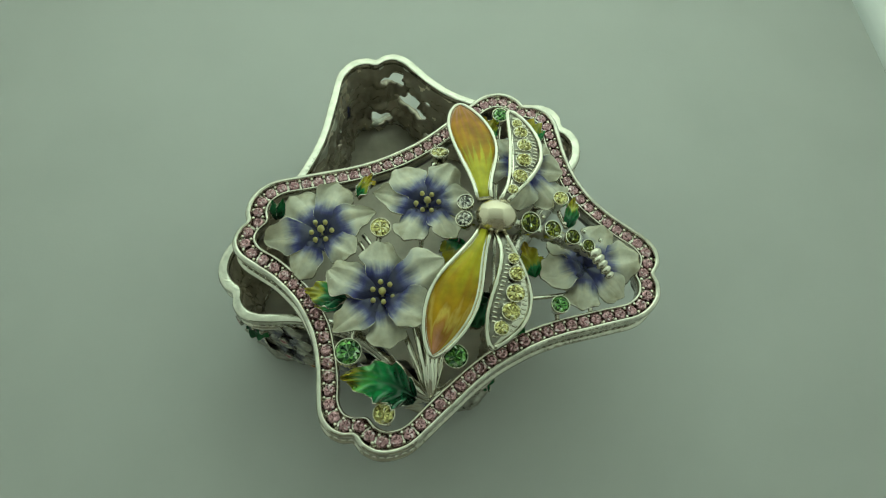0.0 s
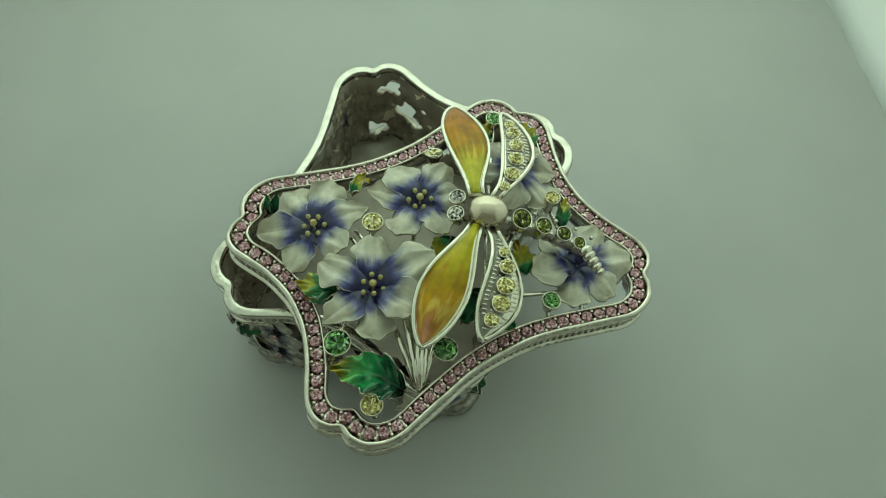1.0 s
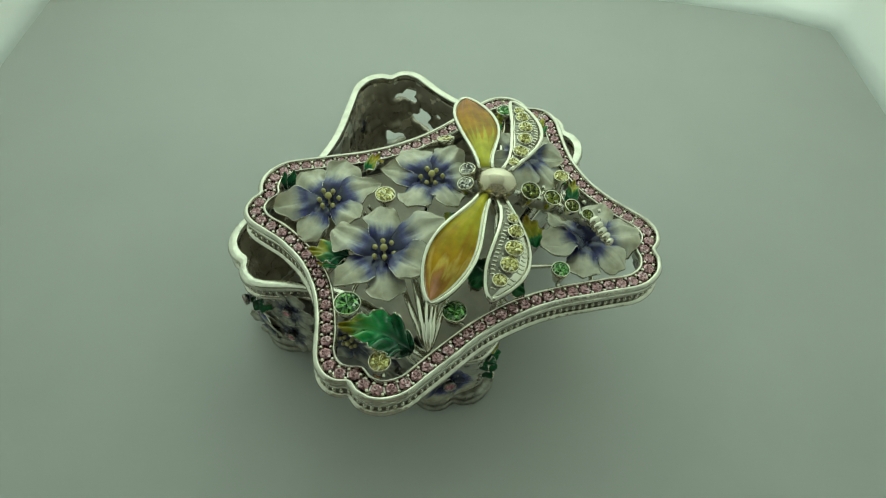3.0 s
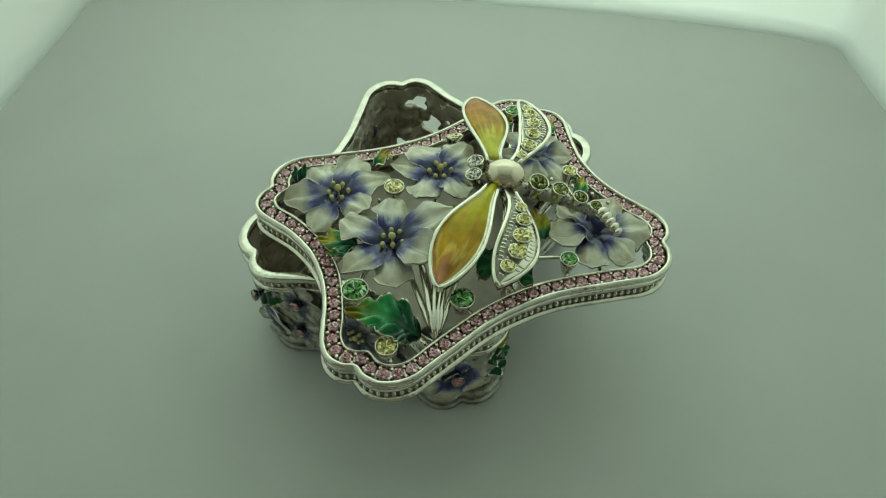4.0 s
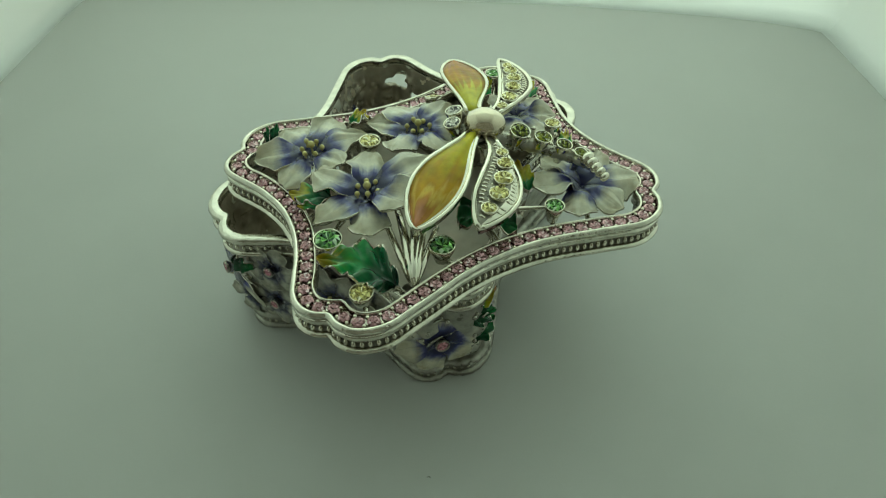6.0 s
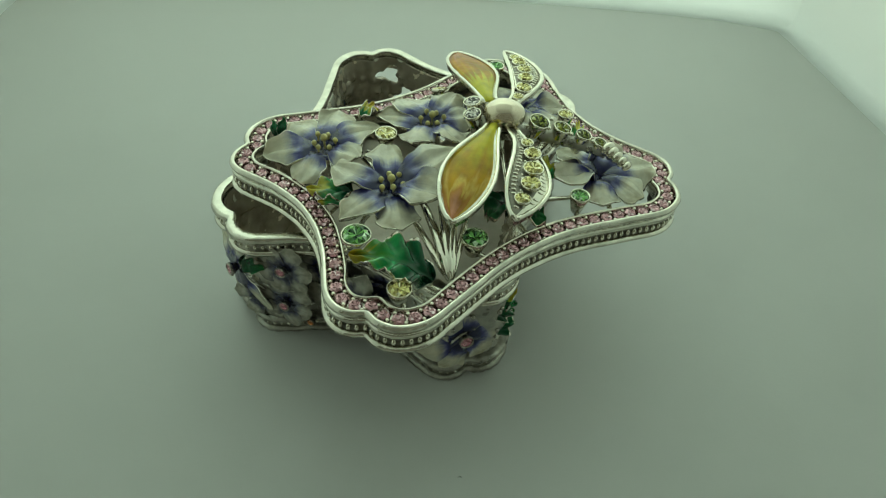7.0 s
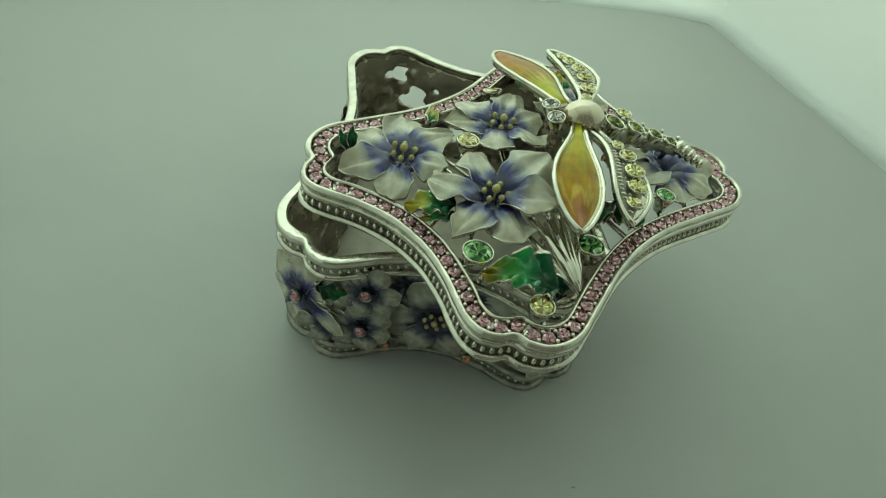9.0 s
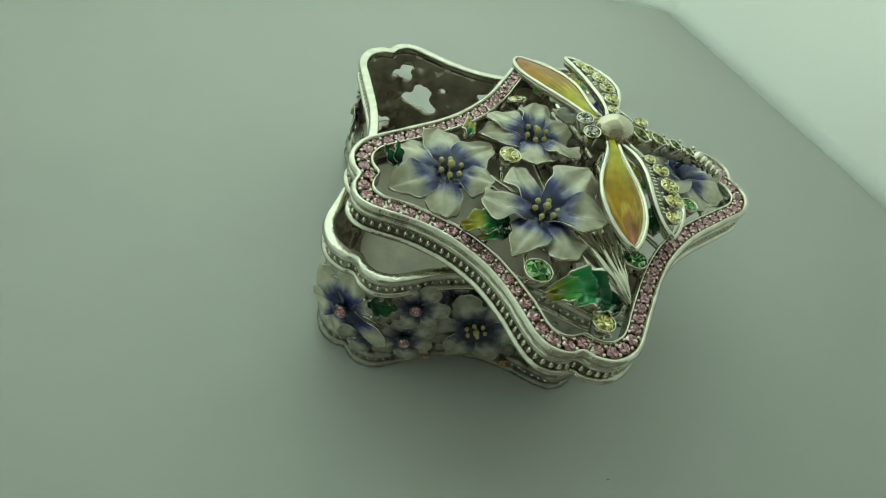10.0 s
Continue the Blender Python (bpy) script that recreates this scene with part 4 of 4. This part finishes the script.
leaf(lid, 2.15, -2.20, 3.78, 1.68, -2.88, 3.90, 50, LEAF_D, "dark green enamel leaf under the dragonfly", LT, 3, 0.40, 0.12)
leaf(lid, 2.10, -2.42, 3.78, 2.70, -2.95, 3.90, 51, LEAF_D, "dark green enamel leaf under the dragonfly", LT, 3, 0.42, 0.12)


def stem(a, b, c, r0=0.06, r1=0.04, label=""):
    radii = np.linspace(r0, r1, 12)
    if r0 > 0.07:
        radii[:4] *= (0.30, 0.62, 0.85, 0.97)
    vv, ff = tube(bezier(a, b, c, 12), list(radii), 8)
    put("stem", mesh_of("stem", vv, ff, [SILVER]), lid, LT, label)


# A fan of stems from the front edge, and the struts that tie the openwork to the frame.
for foot, bend, top, r0, r1 in (
        ((0.93, -4.16, 3.70), (0.66, -3.55, 3.88), (0.20, -2.50, 3.90), 0.075, 0.050),
        ((0.95, -4.20, 3.76), (0.82, -3.55, 4.00), (0.56, -2.65, 3.98), 0.115, 0.065),
        ((0.97, -4.18, 3.76), (0.92, -3.60, 4.02), (0.86, -2.75, 4.03), 0.115, 0.065),
        ((0.98, -4.16, 3.75), (1.00, -3.60, 4.00), (1.06, -2.75, 4.06), 0.105, 0.065),
        ((1.00, -4.12, 3.70), (1.12, -3.60, 3.94), (1.28, -3.05, 4.02), 0.075, 0.050)):
    stem(foot, bend, top, r0, r1)
stem((2.22, -2.20, 3.72), (2.9, -2.22, 3.78), (3.62, -2.05, 3.76), 0.055, 0.040)
stem((0.62, -2.0, 3.76), (0.68, -1.2, 3.80), (0.76, -0.45, 3.86), 0.055, 0.040)
stem((-0.55, -1.15, 3.82), (-0.35, -1.40, 3.78), (-0.05, -1.9, 3.82), 0.050, 0.040)
stem((-0.48, -1.0, 3.86), (-0.2, -1.30, 3.84), (-0.02, -1.7, 3.86), 0.045, 0.040)
stem((-0.13, -1.02, 3.95), (-0.15, -1.0, 3.85), (-0.2, -1.3, 3.80), 0.06, 0.05)
stem((-1.45, -0.05, 3.60), (-1.3, -0.25, 3.70), (-1.2, -0.6, 3.80), 0.05, 0.05)
stem((1.0, 0.9, 3.72), (1.03, 1.0, 3.64), (1.05, 1.12, 3.60), 0.05, 0.05)
stem((0.9, 0.9, 3.72), (0.85, 0.4, 3.78), (0.8, -0.1, 3.86), 0.05, 0.05)
stem((2.36, 2.08, 3.72), (2.3, 1.2, 3.70), (2.2, -0.2, 3.84), 0.055, 0.05)
stem((2.2, -0.3, 3.80), (2.15, -1.4, 3.74), (2.15, -2.5, 3.74), 0.04, 0.04)
stem((2.15, -2.5, 3.72), (2.3, -2.9, 3.70), (2.45, -3.1, 3.66), 0.05, 0.05)
stem((3.51, -0.08, 3.80), (3.3, 0.2, 3.70), (3.0, 0.6, 3.70), 0.05, 0.05)
stem((3.7, -0.6, 3.78), (3.6, -0.3, 3.72), (3.51, -0.08, 3.76), 0.05, 0.05)
stem((3.6, 0.45, 3.62), (3.4, 0.6, 3.66), (3.0, 0.75, 3.68), 0.05, 0.05)
stem((4.05, -2.1, 3.70), (4.08, -2.25, 3.64), (4.1, -2.36, 3.60), 0.05, 0.05)
stem((-0.55, -3.4, 3.68), (-0.7, -3.42, 3.62), (-0.80, -3.45, 3.60), 0.05, 0.05)
stem((-0.5, -3.3, 3.70), (-0.6, -3.0, 3.78), (-0.4, -2.8, 3.86), 0.05, 0.05)
stem((1.39, -3.43, 3.66), (1.5, -3.48, 3.62), (1.60, -3.52, 3.60), 0.05, 0.05)
stem((0.19, -4.51, 3.66), (0.20, -4.6, 3.62), (0.22, -4.68, 3.60), 0.06, 0.05)
stem((3.40, -2.39, 3.68), (3.41, -2.5, 3.62), (3.43, -2.56, 3.60), 0.05, 0.05)
stem((-0.85, -2.33, 3.76), (-1.0, -2.45, 3.68), (-1.15, -2.60, 3.60), 0.04, 0.04)


# ---- the dragonfly on the lid ----
def wing_shape(root, tip, bow, right, left, peak, z0, z1, lift_mid, inset=0.0, up=0.0, thick=0.10, neck=0.26, blunt=0.8, crease=0.0, peak2=None, blunt2=None, twist=0.0, ease=1.8):
    a, b = np.array(root, float), np.array(tip, float)
    d = b - a
    L = np.linalg.norm(d)
    d /= L
    n = np.array([-d[1], d[0]])

    def shape(u, peak, blunt):
        x = u / peak if u < peak else 1 - (u - peak) / (1 - peak)
        return neck + (1 - neck) * math.sin(0.5 * math.pi * x) ** 1.9 if u < peak else math.sin(0.5 * math.pi * max(0.0, x)) ** blunt

    def width(u):
        return (max(0.006, right * shape(u, peak, blunt) - inset), max(0.006, left * shape(u, peak2 or peak, blunt2 or blunt) - inset))

    def height(u, v):
        return z0 + (z1 - z0) * u + lift_mid * math.sin(math.pi * u) * (1 - 0.5 * v * v) + up * (1 - v * v) + crease * math.sin(9 * u + 4 * v) * (1 - v * v) - twist * v * math.sin(math.pi * min(1.0, u * 0.9))

    vv, ff, uv, which = blade(width, height, 26, 12, thick, ease)
    e = inset / L
    out = []
    for x, w, z in vv:
        u = e + x * (1 - 1.6 * e)
        c = a + d * L * u + n * (bow * 4 * u * (1 - u) + w)
        out.append((c[0], c[1], z))
    return out, ff, uv, which


def wing_rim(verts, parent, r):
    """A raised, rounded silver rim round a wing's outline."""
    left = [verts[i * 13] for i in range(27)]
    right = [verts[i * 13 + 12] for i in range(27)]
    path = [(x, y, z + 0.012) for x, y, z in left + right[::-1][1:]]
    path = [p for k, p in enumerate(path) if k == 0 or math.dist(p, path[k - 1]) > 0.012]
    rnd = random.Random(len(path))
    v, f = tube(path, [r * rnd.uniform(0.88, 1.12) for _ in path], 7)
    put("rim", mesh_of("rim", v, f, [SILVER]), parent, LT)


def enamel_wing(root, tip, bow, right, left, peak, z0, z1, arch, enamel, **form):
    v1, f1, _, _ = wing_shape(root, tip, bow, right, left, peak, z0, z1, arch, thick=0.12, **form)
    w = put("wing", mesh_of("wing", v1, f1, [SILVER]), lid, LT, "dragonfly wing of amber and pink enamel edged with silver")
    wing_rim(v1, w, 0.042)
    v2, f2, uv, which = wing_shape(root, tip, bow, right, left, peak, z0 + 0.012, z1 + 0.012, arch, inset=0.045, up=0.035, thick=0.05, crease=0.010, **form)
    put("enamel_inlay", mesh_of("enamel_inlay", v2, f2, [enamel, enamel], uv, which), w, LT, "glossy enamel running from yellow through amber to pink")


enamel_wing((1.89, -1.18), (0.93, -3.66), 0.02, 0.50, 0.38, 0.60, 4.72, 4.54, 0.13, WING_F, blunt=0.66, twist=0.07)
enamel_wing((1.84, -0.55), (1.40, 1.97), -0.02, 0.51, 0.365, 0.55, 4.74, 4.38, 0.06, WING, blunt=0.62, peak2=0.72, blunt2=0.5, neck=0.30)


def crystal_wing(root, tip, bow, right, left, peak, z0, z1, arch, blunt, stones, twist=0.0):
    v1, f1, _, _ = wing_shape(root, tip, bow, right, left, peak, z0, z1, arch, blunt=blunt, thick=0.13, twist=twist)
    w = put("wing", mesh_of("wing", v1, f1, [SILVER]), lid, LT, "silver dragonfly wing paved with pale yellow crystals")
    wing_rim(v1, w, 0.048)
    v2, f2, uv, which = wing_shape(root, tip, bow, right, left, peak, z0 + 0.010, z1 + 0.010, arch, inset=0.045, thick=0.05, blunt=blunt, twist=twist)
    put("grained_bed", mesh_of("grained_bed", v2, f2, [BED]), w, LT, "blackened silver bed")
    # cut teeth along both rims, small grains behind them, round the stones
    gv, gf = [], []
    ghost, _, _, _ = wing_shape(root, tip, bow, right, left, peak, z0, z1, arch, inset=0.05, blunt=blunt, twist=twist, ease=1.0)
    rnd = random.Random(int(100 * root[1]))
    for i in range(2, 25):
        axis = np.array(ghost[i * 13 + 6])
        for j in (0, 12):
            rim = np.array(ghost[i * 13 + j])
            reach = np.linalg.norm(axis - rim)
            d = (axis - rim) / max(reach, 1e-6)
            e = np.array([-d[1], d[0], 0.0])
            for place, long, wide in ((0.075, 0.070, 0.030), (0.19, 0.034, 0.034)):
                c = rim + d * place * rnd.uniform(0.92, 1.08)
                if place > reach or any(math.hypot(c[0] - x, c[1] - y) < 1.18 * r + 0.02 for x, y, _, r in stones):
                    continue
                bv, bf = ball(1.0, 7, 5)
                gf += [tuple(k + len(gv) for k in q) for q in bf]
                gv += [tuple(c + d * long * p[0] + e * wide * p[1] + np.array([0, 0, 0.012 + 0.036 * p[2]])) for p in bv]
    tagged(put("milgrain", mesh_of("milgrain", gv, gf, [SILVER]), w, LT), "", "", "", "stuff")
    for x, y, z, r in stones:
        r *= 1.18
        cv, cf = lathe([(r * 0.8, -0.06), (r + 0.012, -0.05), (r + 0.012, 0.0), (r + 0.004, 0.012), (r - 0.008, 0.004), (r - 0.01, -0.05)], 18)
        put("collar", mesh_of("collar", cv, cf, [SILVER]), w, LT @ at_cm(x, y, z + 0.014))
        put("yellow_stone", gem_mesh("yellow_stone", r, PERIDOT, 9), w, LT @ facing(x, y, z + 0.014, (0, 0, 1), 25 * x))


crystal_wing((2.15, -1.20), (1.99, -3.42), 0.36, 0.42, 0.33, 0.66, 4.66, 4.41, 0.10, 0.72,
             [(2.39, -1.79, 4.74, 0.09), (2.44, -2.10, 4.745, 0.125), (2.41, -2.47, 4.71, 0.145), (2.33, -2.80, 4.65, 0.145), (2.16, -3.09, 4.56, 0.115)], 0.11)
crystal_wing((2.22, -0.56), (2.44, 1.68), -0.34, 0.36, 0.27, 0.54, 4.70, 4.60, 0.08, 0.52,
             [(2.57, 1.31, 4.69, 0.09), (2.63, 1.08, 4.72, 0.12), (2.69, 0.74, 4.755, 0.125), (2.66, 0.37, 4.775, 0.13), (2.57, -0.01, 4.77, 0.13), (2.42, -0.31, 4.75, 0.09)])

TAIL_BEAD = mesh_of("tail_bead", *ball(0.045, 8, 6), [SILVER])
pv, pf = ball(1.0, 28, 18)
put("pearl", mesh_of("pearl", pv, pf, [PEARL], scale=1.0), lid, LT @ at_cm(2.08, -0.92, 4.75) @ pose(0, 0, 0, 0, 0, -4) @ Matrix.Diagonal((0.40 * CM, 0.33 * CM, 0.29 * CM, 1)), "cream pearl body of the dragonfly")
set_stone(lid, "eye", 1.48, -0.70, 4.85, 0.150, CLEAR, "clear crystal eye of the dragonfly in a silver cup", (-0.25, 0.05, 1), 0.34, lift=LT)
set_stone(lid, "eye", 1.46, -1.05, 4.81, 0.150, CLEAR, "clear crystal eye of the dragonfly in a silver cup", (-0.25, -0.05, 1), 0.34, lift=LT)
bv, bf = tube(bezier((1.62, -0.84, 4.50), (2.1, -0.91, 4.38), (2.75, -0.96, 4.40), 9), [0.14, 0.17, 0.2, 0.22, 0.22, 0.2, 0.18, 0.15, 0.12], 12)
put("thorax", mesh_of("thorax", bv, bf, [SHADY]), lid, LT, "silver body under the pearl")
bv, bf = tube([(2.05, -0.9, 4.40), (2.1, -0.85, 4.05), (2.15, -0.8, 3.76)], [0.10, 0.08, 0.10], 10)
put("post", mesh_of("post", bv, bf, [SILVER]), lid, LT)
for k, (x, y, z, r, st) in enumerate(((2.76, -0.97, 4.64, 0.185, 1.18), (3.20, -1.06, 4.58, 0.160, 1.08), (3.60, -1.17, 4.51, 0.140, 1.1), (3.91, -1.31, 4.44, 0.115, 1.15))):
    set_stone(lid, "tail_setting", x, y, z, r, OLIVE, "olive green crystal of the dragonfly tail in a silver cup", (0.22, -0.03, 1), 0.40, -12 - 6 * k, LT, 10, st)
    for s in (-1, 1):
        put("tail_bead", TAIL_BEAD, lid, LT @ at_cm(x + 0.20 * st - 0.02 + 0.05 * s, y + 0.15 * s, z - 0.03))
for k in range(5):
    t = k / 4
    bvv, bff = ball(0.158 - 0.055 * t, 14, 10, 0.66)
    ax = (0.56, -0.80, -0.16)
    put("tail_segment", mesh_of("tail_segment", bvv, bff, [SILVER]), lid, LT @ facing(4.02 + 0.28 * t, -1.47 - 0.40 * t, 4.42 - 0.08 * t, ax))

bv, bf = [], []
path = bezier((2.55, -0.94, 4.38), (3.30, -1.02, 4.33), (4.02, -1.44, 4.30), 41)
bv, bf = tube(path, [(0.15 - 0.05 * k / 40) * (1 + 0.10 * math.cos(2 * math.pi * k / 4)) for k in range(41)], 12)
put("tail", mesh_of("tail", bv, bf, [SHADY]), lid, LT, "ribbed silver tail under the olive crystals")

# ---- beads of the moulded bands ----
for p, d in along(ring(0.08), 0.135):
    x, y = LID(p)
    put("bead", BEAD, lid, LT @ at_cm(x, y, 3.41))
for p, d in along(ring(0.10), 0.14):
    x, y = BOX(p)
    put("bead", ROUND_BEAD, box, at_cm(x, y, 2.575))
for p, d in along(ring(0.10), 0.15):
    x, y = BASE(p)
    put("bead", ROUND_BEAD, box, at_cm(x, y, 0.21))


# ---- a speck of lint on the sheet ----
lv, lf = tube([(1.24, -6.03, 0.012), (1.29, -6.02, 0.02), (1.32, -6.04, 0.010)], [0.005, 0.009, 0.004], 6)
tagged(put("lint", mesh_of("lint", lv, lf, [DARK])), "tiny dark speck of lint on the white sheet", "lint")
